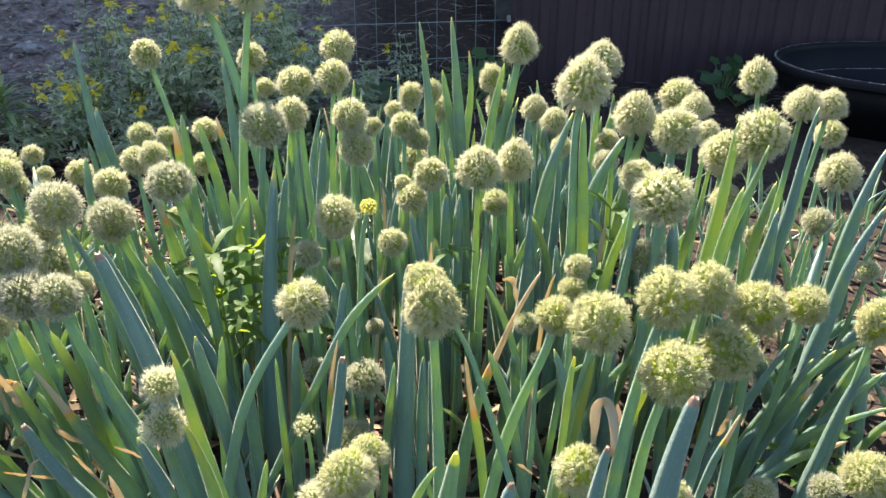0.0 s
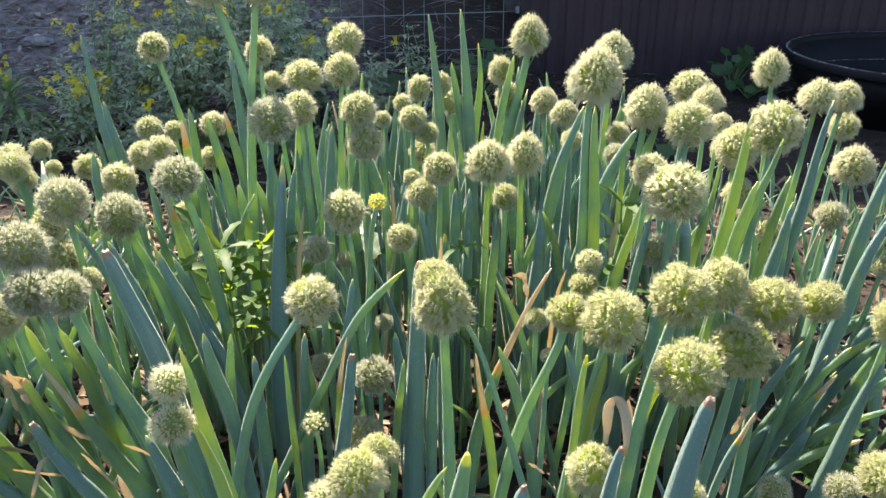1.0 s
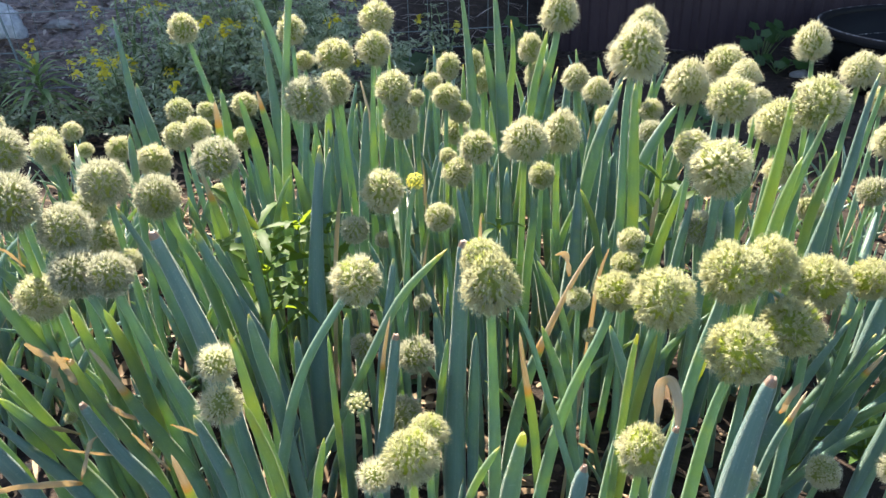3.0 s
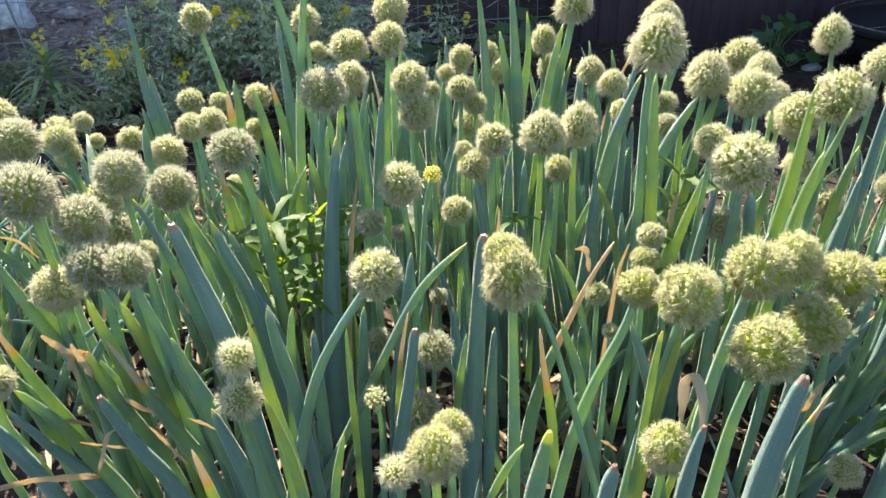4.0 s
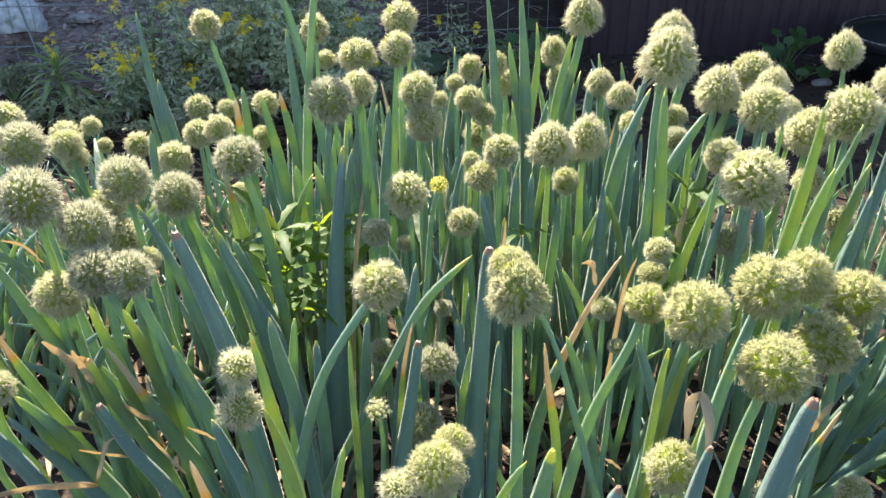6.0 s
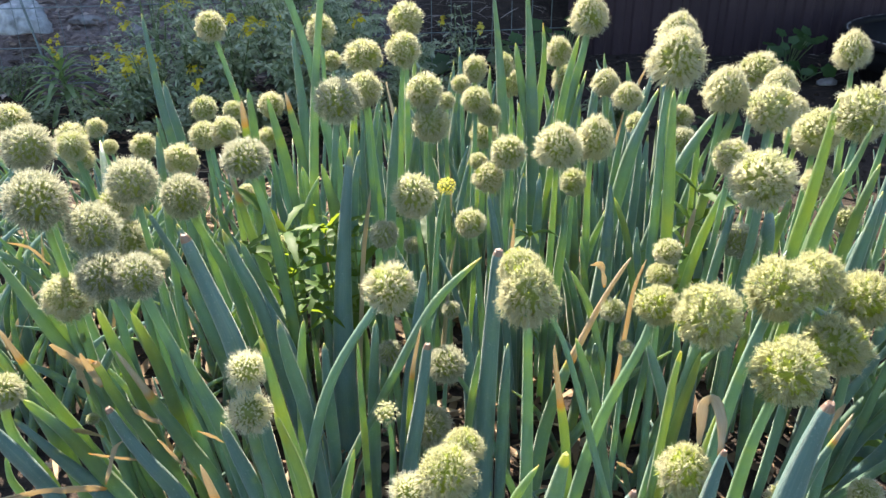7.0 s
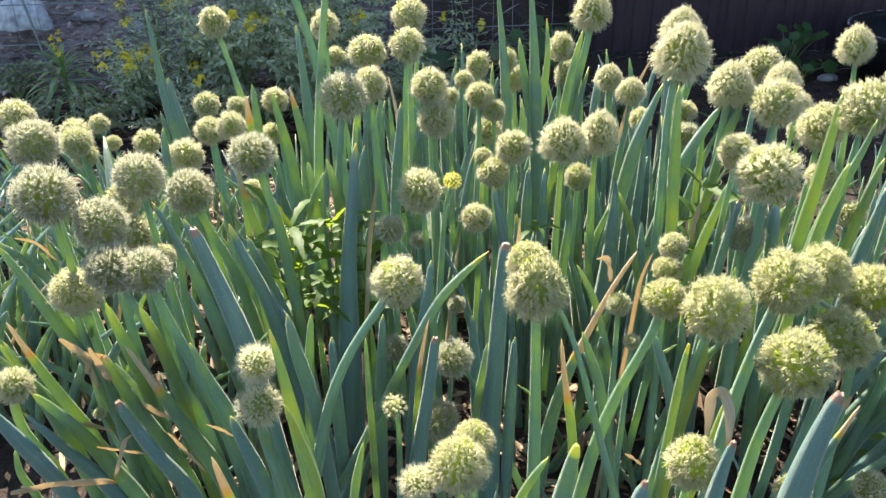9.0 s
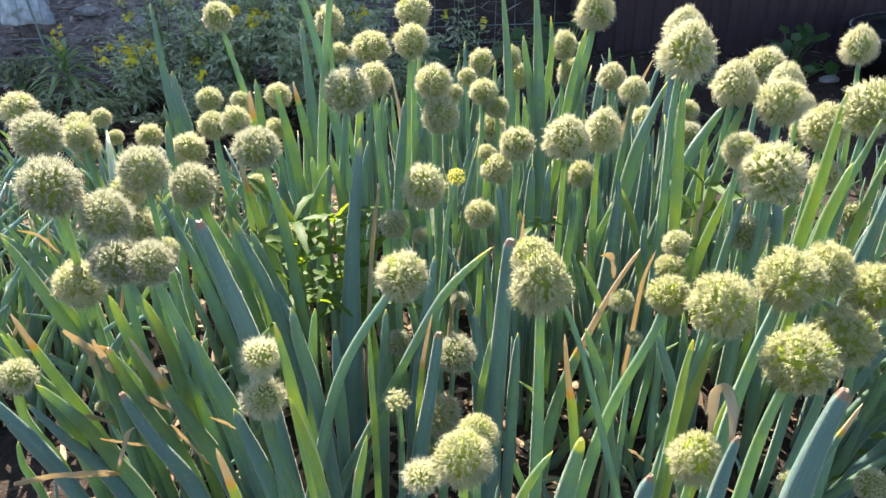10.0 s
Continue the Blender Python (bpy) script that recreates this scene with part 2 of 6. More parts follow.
def tube(points, radius, flat=1.0, sides=8, turn=0.0, cut=False, dry=0.0, hue=0.4, origin=(0, 0, 0)):
    """Verts, faces, floats and uv of a tapering stem from foot to tip; radius is a function of 0..1."""
    n = len(points)
    o = Vector(origin)
    ahead = Vector((math.sin(turn), math.cos(turn), 0.15))
    verts, faces, drys, hues, uv = [], [], [], [], []
    steps = [0.0]
    for a, b in zip(points, points[1:]):
        steps.append(steps[-1] + (b - a).length)
    for i, p in enumerate(points):
        t = steps[i] / steps[-1]
        tan = (points[min(i + 1, n - 1)] - points[max(i - 1, 0)]).normalized()
        side = tan.cross(ahead).normalized()
        up = side.cross(tan).normalized()
        r = radius(t)
        for k in range(sides):
            a = 2 * math.pi * k / sides
            verts.append(p - o + side * (math.cos(a) * r) + up * (math.sin(a) * r * flat))
            drys.append((1.6 if i >= n - 3 and dry > 0.0005 else 0.0) if cut else 0.0 if dry <= 0 else max(0.0, min(1.0 if dry > 0.03 else 0.42, 0.5 + (t - (1 - dry)) * 6.0 / (0.10 + 1.2 * dry))))
            hues.append(hue + (0.10 if hue > 0.3 else -0.22) * (t - 0.6) - 0.05 * math.cos(a) + (0.75 if cut and dry <= 0.0005 and i >= n - 5 else 0.0))
            uv.append((k / sides, t))
    for i in range(n - 1):
        for k in range(sides):
            q = (k + 1) % sides
            faces.append((i * sides + k, i * sides + q, (i + 1) * sides + q, (i + 1) * sides + k))
    if cut:
        tip, tan = points[-1], (points[-1] - points[-2]).normalized()
        first, base = len(verts), (n - 1) * sides
        end = radius(1.0)
        for k in range(sides):
            torn = noise.noise(Vector((k * 1.7, tip.x * 90, tip.y * 90)))
            verts[base + k] = verts[base + k] + tan * end * 0.7 * torn
            verts.append(verts[base + k].lerp(tip - o, 0.28) + tan * end * (0.12 + 0.3 * torn))
            drys.append(drys[base + k])
            hues.append(hues[base + k])
            uv.append((k / sides, 1))
        verts.append(tip - o - tan * end * 1.1)
        drys.append(drys[base])
        hues.append(hues[base])
        uv.append((0.5, 0.98))
        for k in range(sides):
            q = (k + 1) % sides
            faces.append((base + k, base + q, first + q, first + k))
            faces.append((first + k, first + q, len(verts) - 1))
    else:
        faces.append(tuple((n - 1) * sides + k for k in range(sides)))
    return verts, faces, {"dry": drys, "hue": hues}, uv


def leaf_strip(way, normal, length, width, droop, rows=5, fold=0.25, tooth=0.0):
    """A pointed leaf blade folded along its midrib, from the origin."""
    way, normal = Vector(way).normalized(), Vector(normal)
    side = way.cross(normal).normalized()
    normal = side.cross(way).normalized()
    verts, faces = [], []
    for i in range(rows + 1):
        t = i / rows
        w = width * (math.sin(math.pi * min(1, t * 0.92 + 0.06)) ** 0.8) * (1 + tooth * (1 if i % 2 else -1))
        if i == rows:
            w = 0.0008
        c = way * (length * t) - Vector((0, 0, 1)) * (droop * length * t * t)
        verts += [c - side * w + normal * (fold * w), c, c + side * w + normal * (fold * w)]
    for i in range(rows):
        a = i * 3
        faces += [(a, a + 1, a + 4, a + 3), (a + 1, a + 2, a + 5, a + 4)]
    return verts, faces


class Pile:
    """Gathers many small pieces into one mesh."""

    def __init__(self):
        self.v, self.f, self.m, self.a = [], [], [], {}

    def add(self, verts, faces, at=(0, 0, 0), mat=0):
        k, at = len(self.v), Vector(at)
        self.v += [Vector(p) + at for p in verts]
        self.f += [tuple(i + k for i in f) for f in faces]
        self.m += [mat] * len(faces)

    def mesh(self, name, mats, smooth=True):
        return mesh(name, self.v, self.f, mats, self.m, smooth)


# ---- ground ----
def ground_height(x, y):
    h = 0.012 * noise.noise(Vector((x * 3.1, y * 3.1, 0))) + 0.006 * noise.noise(Vector((x * 13, y * 13, 4)))
    line = 3.09 + 0.19 * (x - 0.2)
    rise = max(0.0, min(1.0, (y - line - 0.02) / 1.6)) * max(0.0, min(1.0, (0.35 - x) / 0.3))
    h += 0.62 * rise ** 0.8 * (1 + 0.25 * noise.noise(Vector((x * 1.7, y * 1.7, 9))))
    return h


def ground():
    near = list(np.arange(-3.4, 3.41, 0.05))
    xs = [-900, -300, -100, -40, -15, -7, -4.5] + near + [4.5, 7, 15, 40, 100, 300, 900]
    ys = [-900, -300, -100, -40, -15, -7, -3, -1.5, -0.8] + list(np.arange(-0.4, 5.61, 0.05)) + [7, 10, 18, 40, 100, 300, 900]
    verts = [(x, y, ground_height(x, y) if -4 < x < 4 and -1 < y < 6 else ground_height(max(-4, min(4, x)), max(-1, min(6, y)))) for y in ys for x in xs]
    w = len(xs)
    faces = [(j * w + i, j * w + i + 1, (j + 1) * w + i + 1, (j + 1) * w + i) for j in range(len(ys) - 1) for i in range(w - 1)]
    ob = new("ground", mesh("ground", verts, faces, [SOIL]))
    return tagged(ob, "dark brown crumbly garden soil with bark and straw", "ground", kind="structure")


ground()


# ---- the steel wall and an unseen wall added for shade ----
def steel_wall():
    """Trapezoid ribs 76 mm apart, in sheets that lap."""
    x0, x1, y, top, pitch, deep = 0.30, 4.6, 3.40, 1.30, 0.076, 0.008
    root = thing("steel_fence", (x0 + x1) / 2, y, 0, "dark brown corrugated steel sheet fence in shade", "fence")
    root["kind"] = "structure"
    start = 0
    while x0 + start * 10 * pitch < x1:
        a = x0 + start * 10 * pitch
        line = []
        for k in range(10):
            b = a + k * pitch
            line += [(b, 0), (b + pitch * 0.30, 0), (b + pitch * 0.42, -deep), (b + pitch * 0.88, -deep)]
        line.append((a + 10 * pitch + 0.02, 0))
        verts, faces = [], []
        for z in (-0.08, 0.5, 1.0, top):
            for px, py in line:
                verts.append((px - root.location.x, py - 0.0025 * (start % 2), z))
        for z in (-0.08, 0.5, 1.0, top):
            for px, py in line:
                verts.append((px - root.location.x, py + 0.0012 - 0.0025 * (start % 2), z))
        n, lay = len(line), len(line) * 4
        for j in range(3):
            for i in range(n - 1):
                q = (j * n + i, j * n + i + 1, (j + 1) * n + i + 1, (j + 1) * n + i)
                faces += [q, tuple(lay + v for v in reversed(q))]
        part("sheet", mesh("sheet", verts, faces, [STEEL], smooth=False), root)
        start += 1


steel_wall()


def block(name, size, at, material, label, category, kind="structure", bevel=0.01):
    bm = bmesh.new()
    bmesh.ops.create_cube(bm, size=1.0)
    bmesh.ops.scale(bm, vec=size, verts=bm.verts)
    bmesh.ops.bevel(bm, geom=bm.edges[:], offset=bevel, segments=2, affect="EDGES")
    me = bpy.data.meshes.new(name)
    bm.to_mesh(me)
    bm.free()
    me.materials.append(material)
    ob = new(name, me)
    ob.location = at
    return tagged(ob, label, category, kind=kind)


# Unseen wall, added to keep the sun off the fence-side plants and bank.
block("wall_back", (12.6, 0.14, 3.6), (-1.75, 5.3, 1.8), WOOD, "plain unseen wall added behind the soil bank to cast shade", "wall")


# ---- wire fence ----
def wire(a, b, r, sag=0.0, sides=5, count=9):
    pts = [Vector(a).lerp(Vector(b), i / (count - 1)) - Vector((0, 0, sag * math.sin(math.pi * i / (count - 1)))) for i in range(count)]
    v, f, _, _ = tube(pts, lambda t: r, 1.0, sides)
    return v, f


def wire_fence():
    root = thing("wire_fence", -1.2, 2.83, 0, "galvanised wire mesh fence on thin posts", "fence")
    o = root.location
    at = lambda x, z: (x - o.x, 3.09 + 0.19 * (x - 0.2) - o.y, z)
    for z in (0.035, 0.10, 0.165, 0.30, 0.44, 0.60, 0.78):
        v, f = wire(at(-3.4, z), at(0.27, z), 0.0018, 0.006, 5, 24)
        part("wire", mesh("wire", v, f, [WIRE]), root)
    x = -3.4
    while x < 0.25:
        v, f = wire(at(x, 0.02), at(x + random.uniform(-0.008, 0.008), 0.78), 0.0012, 0, 4, 4)
        part("wire", mesh("wire", v, f, [WIRE]), root)
        x += 0.075
    for x in (0.27, -3.3):
        v, f = wire(at(x, 0), at(x, 1.15), 0.010, 0, 8, 3)
        post = part("post", mesh("post", v, f, [STEEL]), root)
        v, f = wire(at(x, 0.295), at(x, 0.318), 0.007, 0, 8, 3)
        part("insulator", mesh("insulator", [Vector(q) + Vector((-0.02, -0.02, 0)) for q in v], f, [ROCK]), post, "pale plastic wire insulator")
    v, f = wire((-1.60 - o.x, 2.745 - o.y, 0.06), (-1.665 - o.x, 2.76 - o.y, 0.40), 0.0045, 0, 6, 4)
    part("stake", mesh("stake", v, f, [WIRE]), root, "thin slanting metal stake")


wire_fence()


# ---- black trough ----
def trough():
    root = thing("water_trough", 2.08, 2.74, 0, "large oval black plastic trough with scuffed rim, on soil", "trough")
    half, r0 = 0.45, 0.45

    def ring(grow, z):
        out = []
        for k in range(64):
            a = 2 * math.pi * k / 64
            cx = half if math.cos(a) > 0 else -half
            out.append(Vector((cx + (r0 + grow) * math.cos(a), (r0 + grow) * math.sin(a), z)))
        return out

    def shell(levels, worn):
        verts, faces, w = [], [], []
        for i, (g, z) in enumerate(levels):
            verts += ring(g, z)
            w += [worn[i]] * 64
        for i in range(len(levels) - 1):
            for k in range(64):
                q = (k + 1) % 64
                faces.append((i * 64 + k, i * 64 + q, (i + 1) * 64 + q, (i + 1) * 64 + k))
        return verts, faces, w

    v, f, w = shell([(-0.10, 0.0), (-0.085, 0.0), (-0.05, 0.09), (-0.03, 0.10), (-0.012, 0.185), (-0.022, 0.185), (-0.050, 0.112), (-0.053, 0.108), (-0.060, 0.104), (-0.10, 0.02), (-0.40, 0.015)], [0, 0, 0, 0.2, 0, 0, 0, 0.85, 0, 0, 0])
    f.append(tuple(10 * 64 + k for k in range(64)))
    part("basin", mesh("basin", v, f, [BLACK], floats={"worn": w}), root)
    v, f, w = shell([(-0.020, 0.182), (-0.022, 0.196), (-0.014, 0.204), (0.000, 0.205), (0.012, 0.200), (0.014, 0.180), (0.010, 0.178), (0.016, 0.186), (-0.010, 0.188)], [0, 0, 0.5, 0.85, 0, 0, 0, 0, 0])
    part("rim", mesh("rim", v, f, [BLACK], floats={"worn": w}), root, "rolled rim scuffed pale along its edge")


trough()


# ---- stones and the sack ----
def lump(name, at, size, seed, material, label, category, rough=0.25, sub=4, spin=0.0):
    bm = bmesh.new()
    bmesh.ops.create_icosphere(bm, subdivisions=sub, radius=1.0)
    for v in bm.verts:
        d = 1 + rough * noise.noise(v.co * 1.3 + Vector((seed, 0, 0))) + rough * 0.4 * noise.noise(v.co * 3.7 + Vector((0, seed, 0)))
        v.co = Vector((v.co.x * size[0] * d, v.co.y * size[1] * d, max(-0.35, v.co.z) * size[2] * d))
    for f in bm.faces:
        f.smooth = True
    me = bpy.data.meshes.new(name)
    bm.to_mesh(me)
    bm.free()
    me.materials.append(material)
    ob = new(name, me)
    ob.location = at
    ob.rotation_euler = (0, 0, spin)
    return tagged(ob, label, category)


def on_ground(x, y, up=0.0):
    return (x, y, ground_height(x, y) + up)


lump("sack", on_ground(-1.76, 2.93, 0.10), (0.095, 0.07, 0.085), 3.0, SACK, "crumpled white plastic sack lying behind the wire fence", "sack", 0.30, 5, 0.3)
for sx, sy, sw, sh, seed in ((-1.62, 3.12, 0.06, 0.022, 5.0), (-1.40, 3.06, 0.045, 0.028, 8.0), (-1.02, 3.0, 0.05, 0.04, 2.0), (1.18, 2.90, 0.036, 0.018, 11.0), (-2.2, 2.95, 0.10, 0.08, 21.0)):
    lump("stone", on_ground(sx, sy, 0.01), (sw, sw * 0.6, sh), seed, ROCK, "rounded grey field stone half sunk in soil", "stone")


# ---- background plants ----
def turned(az, el):
    return Vector((math.cos(az) * math.cos(el), math.sin(az) * math.cos(el), math.sin(el)))


def blossom_mesh(seed, size=0.019, count=17):
    rng = random.Random(seed)
    pile = Pile()
    for _ in range(count):
        c = turned(rng.uniform(0, 6.28), rng.uniform(-0.3, 1.5)) * size * rng.uniform(0.3, 1.0)
        up = (c.normalized() + Vector((0, 0, 0.6))).normalized()
        for k in range(4):
            side = up.cross(Vector((math.cos(k * 1.57 + c.x * 90), math.sin(k * 1.57 + c.x * 90), 0.1))).normalized()
            pile.add(*leaf_strip(side + up * 0.35, up, 0.0062, 0.0030, 0.1, 2, 0.1), at=c)
    return pile.mesh("blossom", [GOLD])


BLOSSOMS = [blossom_mesh(s) for s in range(4)]


def mustard(x, y, high, spread, leaves, blossoms, seed):
    rng = random.Random(seed)
    words = "leafy grey-green mustard plant with small yellow flowers" if blossoms else "low dull green mustard plant not yet in flower"
    root = thing("mustard_plant", *on_ground(x, y), words, "plant", "flowering weeds along the fence")
    pile = Pile()
    tips = []
    thin = 0.6 if x < -0.92 else 1.0
    stems = max(7, blossoms + 3) if leaves > 100 else 4
    for s in range(stems):
        az, r = rng.uniform(0, 6.28), spread * math.sqrt(rng.uniform(0.05, 1))
        tip = Vector((math.cos(az) * r, math.sin(az) * r, high * rng.uniform(0.65, 1.05)))
        mid = tip * 0.5 + Vector((rng.uniform(-0.03, 0.03), rng.uniform(-0.03, 0.03), 0.04))
        pts = glide([(0, 0, -0.01), mid, tip], 8)
        v, f, _, _ = tube(pts, lambda t: 0.0042 * (1 - 0.75 * t), 1.0, 5)
        part("stem", mesh("stem", v, f, [STEM]), root)
        tips.append(tip)
        for k in range(int(8.0 * leaves * thin) // stems):
            t = rng.uniform(0.15, 0.98) ** 0.7
            p = pts[min(7, int(t * 7.99))]
            a2 = rng.uniform(0, 6.28)
            size = rng.uniform(0.25, 1.0) ** 1.3 * (0.046 * (1 - t) + 0.014)
            pile.add(*leaf_strip(turned(a2, rng.uniform(-0.15, 0.8)), (rng.uniform(-0.9, 0.9), rng.uniform(-0.9, 0.9), 1), size, size * rng.uniform(0.10, 0.24), rng.uniform(0.0, 0.9), 4, rng.uniform(-0.2, 0.5), 0.35),
                     at=p + turned(a2, 0.3) * rng.uniform(0.004, 0.03))
    part("foliage", pile.mesh("foliage", [MUSTARD if blossoms else LOW_LEAF]), root)
    for k in range(blossoms):
        ob = part("blossom", BLOSSOMS[k % 4], root, "cluster of small yellow flowers")
        ob.location = tips[k] + Vector((0, 0, 0.008))
        ob.rotation_euler = (rng.uniform(-0.4, 0.4), rng.uniform(-0.4, 0.4), rng.uniform(0, 6))
        ob.scale = [rng.uniform(0.9, 1.45)] * 3


for i, (mx, my, mh, ms, ml, mb) in enumerate((
        (-1.14, 2.42, 0.26, 0.15, 160, 5), (-1.04, 2.62, 0.40, 0.20, 300, 8), (-0.84, 2.45, 0.38, 0.20, 380, 8), (-0.62, 2.42, 0.40, 0.20, 420, 6),
        (-0.44, 2.55, 0.36, 0.18, 380, 5), (-0.74, 2.68, 0.50, 0.24, 420, 9), (-0.95, 2.32, 0.16, 0.14, 180, 2), (-0.52, 2.28, 0.24, 0.17, 340, 2),
        (-0.30, 2.62, 0.20, 0.14, 200, 2), (-1.22, 2.80, 0.42, 0.14, 130, 6), (-0.70, 2.14, 0.16, 0.16, 280, 0), (-0.30, 2.30, 0.15, 0.15, 260, 0),
        (-1.66, 2.62, 0.12, 0.14, 110, 0), (-0.14, 2.95, 0.26, 0.08, 50, 2), (-0.05, 2.45, 0.08, 0.13, 90, 0), (0.02, 3.02, 0.10, 0.10, 70, 0),
        (-1.12, 2.36, 0.20, 0.10, 150, 7), (-0.45, 2.16, 0.11, 0.14, 200, 0), (0.35, 2.35, 0.08, 0.14, 120, 0), (0.75, 2.6, 0.07, 0.15, 110, 0), (-0.92, 2.78, 0.42, 0.22, 300, 4), (-0.58, 2.80, 0.46, 0.22, 320, 4), (-0.47, 2.80, 0.38, 0.18, 280, 3),
        (-1.12, 2.55, 0.25, 0.18, 240, 3), (-0.22, 2.45, 0.12, 0.15, 160, 0), (-0.75, 2.95, 0.44, 0.22, 300, 3),
        (-1.15, 2.14, 0.11, 0.17, 190, 0), (-0.90, 2.10, 0.10, 0.17, 170, 0), (-1.42, 2.22, 0.10, 0.17, 170, 0))):
    mustard(mx, my, mh, ms, ml, mb, 40 + i)


def strap_plant(x, y, seed, scale=1.0, flower=True):
    rng = random.Random(seed)
    root = thing("strap_leaved_plant", *on_ground(x, y), "green plant with arching strap leaves and a yellow-green top", "plant")
    v, f, _, _ = tube(glide([(0, 0, 0), (0.004, 0, 0.08 * scale), (0, 0.004, 0.17 * scale)], 6), lambda t: 0.006 * (1 - 0.5 * t), 1.0, 6)
    part("stem", mesh("stem", v, f, [STEM]), root)
    for k in range(44):
        az, t = k * 2.4 + rng.uniform(-0.2, 0.2), k / 43
        size = scale * (0.20 - 0.08 * t) * rng.uniform(0.85, 1.1)
        v, f = leaf_strip(turned(az, 0.30 + 0.70 * t * t), (0, 0, 1), size, 0.0085 * scale, 0.75 - 0.35 * t, 8, 0.3)
        ob = part("leaf", mesh("leaf", v, f, [STRAP]), root)
        ob.location = (0, 0, scale * (0.06 + 0.10 * t))
    if flower:
        for k in range(7):
            ob = part("blossom", BLOSSOMS[k % 4], root, "yellow-green flower cluster")
            ob.location = (rng.uniform(-0.012, 0.012), rng.uniform(-0.012, 0.012), scale * (0.18 + 0.011 * k))
            ob.scale = [0.62] * 3


strap_plant(-1.385, 2.44, 5, 1.05)
strap_plant(-0.13, 2.90, 6, 0.5, False)


def round_weed(name, x, y, leaves, size, high, spread, seed, material, label, tilt=0.9):
    """Round scalloped leaves on thin stalks."""
    rng = random.Random(seed)
    root = thing(name, *on_ground(x, y), label, "plant")
    for k in range(leaves):
        az = k * 2.39 + rng.uniform(-0.3, 0.3)
        r = spread * math.sqrt((k + 0.5) / leaves)
        tip = Vector((math.cos(az) * r, math.sin(az) * r, high * rng.uniform(0.55, 1.0)))
        v, f, _, _ = tube(glide([(0, 0, 0), tip * 0.55 + Vector((0, 0, 0.01)), tip], 6), lambda t: 0.0016, 1.0, 4)
        part("stalk", mesh("stalk", v, f, [STEM]), root)
        s = size * rng.uniform(0.7, 1.15)
        up = Vector((rng.uniform(-0.5, 0.5), rng.uniform(-tilt, 0.1), 1)).normalized()
        a = up.orthogonal().normalized()
        b = up.cross(a)
        verts = [tip]
        for i in range(20):
            q = 2 * math.pi * i / 20
            rad = s * (0.92 + 0.10 * math.cos(q * 5)) * (0.72 if i == 0 else 1)
            verts.append(tip + a * math.cos(q) * rad * 0.5 + b * math.sin(q) * rad * 0.5 + up * s * 0.04)
        for i in range(20):
            q = 2 * math.pi * i / 20
            rad = s * (0.94 + 0.12 * math.cos(q * 5))
            verts.append(tip + a * math.cos(q) * rad + b * math.sin(q) * rad + up * (s * (0.02 + 0.09 * math.cos(q * 10))))
        faces = [(0, 1 + i, 1 + (i + 1) % 20) for i in range(20)] + [(1 + i, 21 + i, 21 + (i + 1) % 20, 1 + (i + 1) % 20) for i in range(20)]
        part("leaf", mesh("leaf", verts, faces, [material]), root)


round_weed("mallow_plant", 1.09, 3.06, 17, 0.027, 0.15, 0.105, 3, DARK_LEAF, "dark green round-leaved weed against the steel fence", 1.2)
round_weed("mallow_plant", 1.12, 2.96, 8, 0.028, 0.06, 0.10, 9, DARK_LEAF, "low dark green round-leaved weed by the fence foot", 1.2)
round_weed("mallow_plant", 0.10, 2.86, 16, 0.035, 0.16, 0.14, 24, DARK_LEAF, "dark green round-leaved weed by the fence post", 1.0)
round_weed("mallow_plant", 0.25, 3.05, 14, 0.03, 0.22, 0.12, 25, DARK_LEAF, "dark green round-leaved weed by the fence post", 1.0)
round_weed("mallow_plant", -0.23, 3.0, 5, 0.035, 0.06, 0.05, 4, DARK_LEAF, "low dark green round-leaved weed by the wire fence", 1.0)
round_weed("mallow_plant", 0.12, 1.92, 7, 0.03, 0.06, 0.10, 14, DARK_LEAF, "low dark green round-leaved weed on soil", 1.0)
round_weed("mallow_plant", 0.62, 2.25, 6, 0.028, 0.05, 0.10, 15, DARK_LEAF, "low dark green round-leaved weed on soil", 1.0)


def toothed_weed(x, y, high, seed, size=0.045, whorls=7):
    rng = random.Random(seed)
    root = thing("toothed_weed", *on_ground(x, y), "bright green weed with toothed pointed leaves among onions", "plant", "weeds in the onion bed")
    v, f, _, _ = tube(glide([(0, 0, 0), (0.006, 0, high * 0.5), (0, 0.005, high)], 7), lambda t: 0.003 * (1 - 0.6 * t), 1.0, 5)
    part("stem", mesh("stem", v, f, [STEM]), root)
    for w in range(whorls):
        z = high * (0.6 + 0.4 * w / max(1, whorls - 1))
        for k in range(5):
            az = k * 1.257 + w * 0.7 + rng.uniform(-0.3, 0.3)
            s = size * rng.uniform(0.9, 1.5)
            v, f = leaf_strip(turned(az, rng.uniform(0.25, 1.0)), (rng.uniform(-0.4, 0.4), rng.uniform(-0.4, 0.4), 1), s * 1.4, s * 0.10, rng.uniform(0.25, 0.65), 10, 0.3, 0.16)
            ob = part("leaf", mesh("leaf", v, f, [WEED]), root)
            ob.location = (0, 0, z)


toothed_weed(-0.290, 0.90, 0.315, 1, 0.052, 5)
toothed_weed(-0.245, 0.92, 0.305, 3, 0.048, 4)
toothed_weed(-0.215, 0.95, 0.285, 8, 0.046, 3)
round_weed("mallow_plant", -0.135, 1.20, 5, 0.032, 0.325, 0.05, 31, DARK_LEAF, "dark green broad-leaved weed with glossy leaves among onions", 0.9)
toothed_weed(0.225, 0.98, 0.34, 4, 0.045, 4)
toothed_weed(0.01, 0.90, 0.31, 5, 0.03, 3)
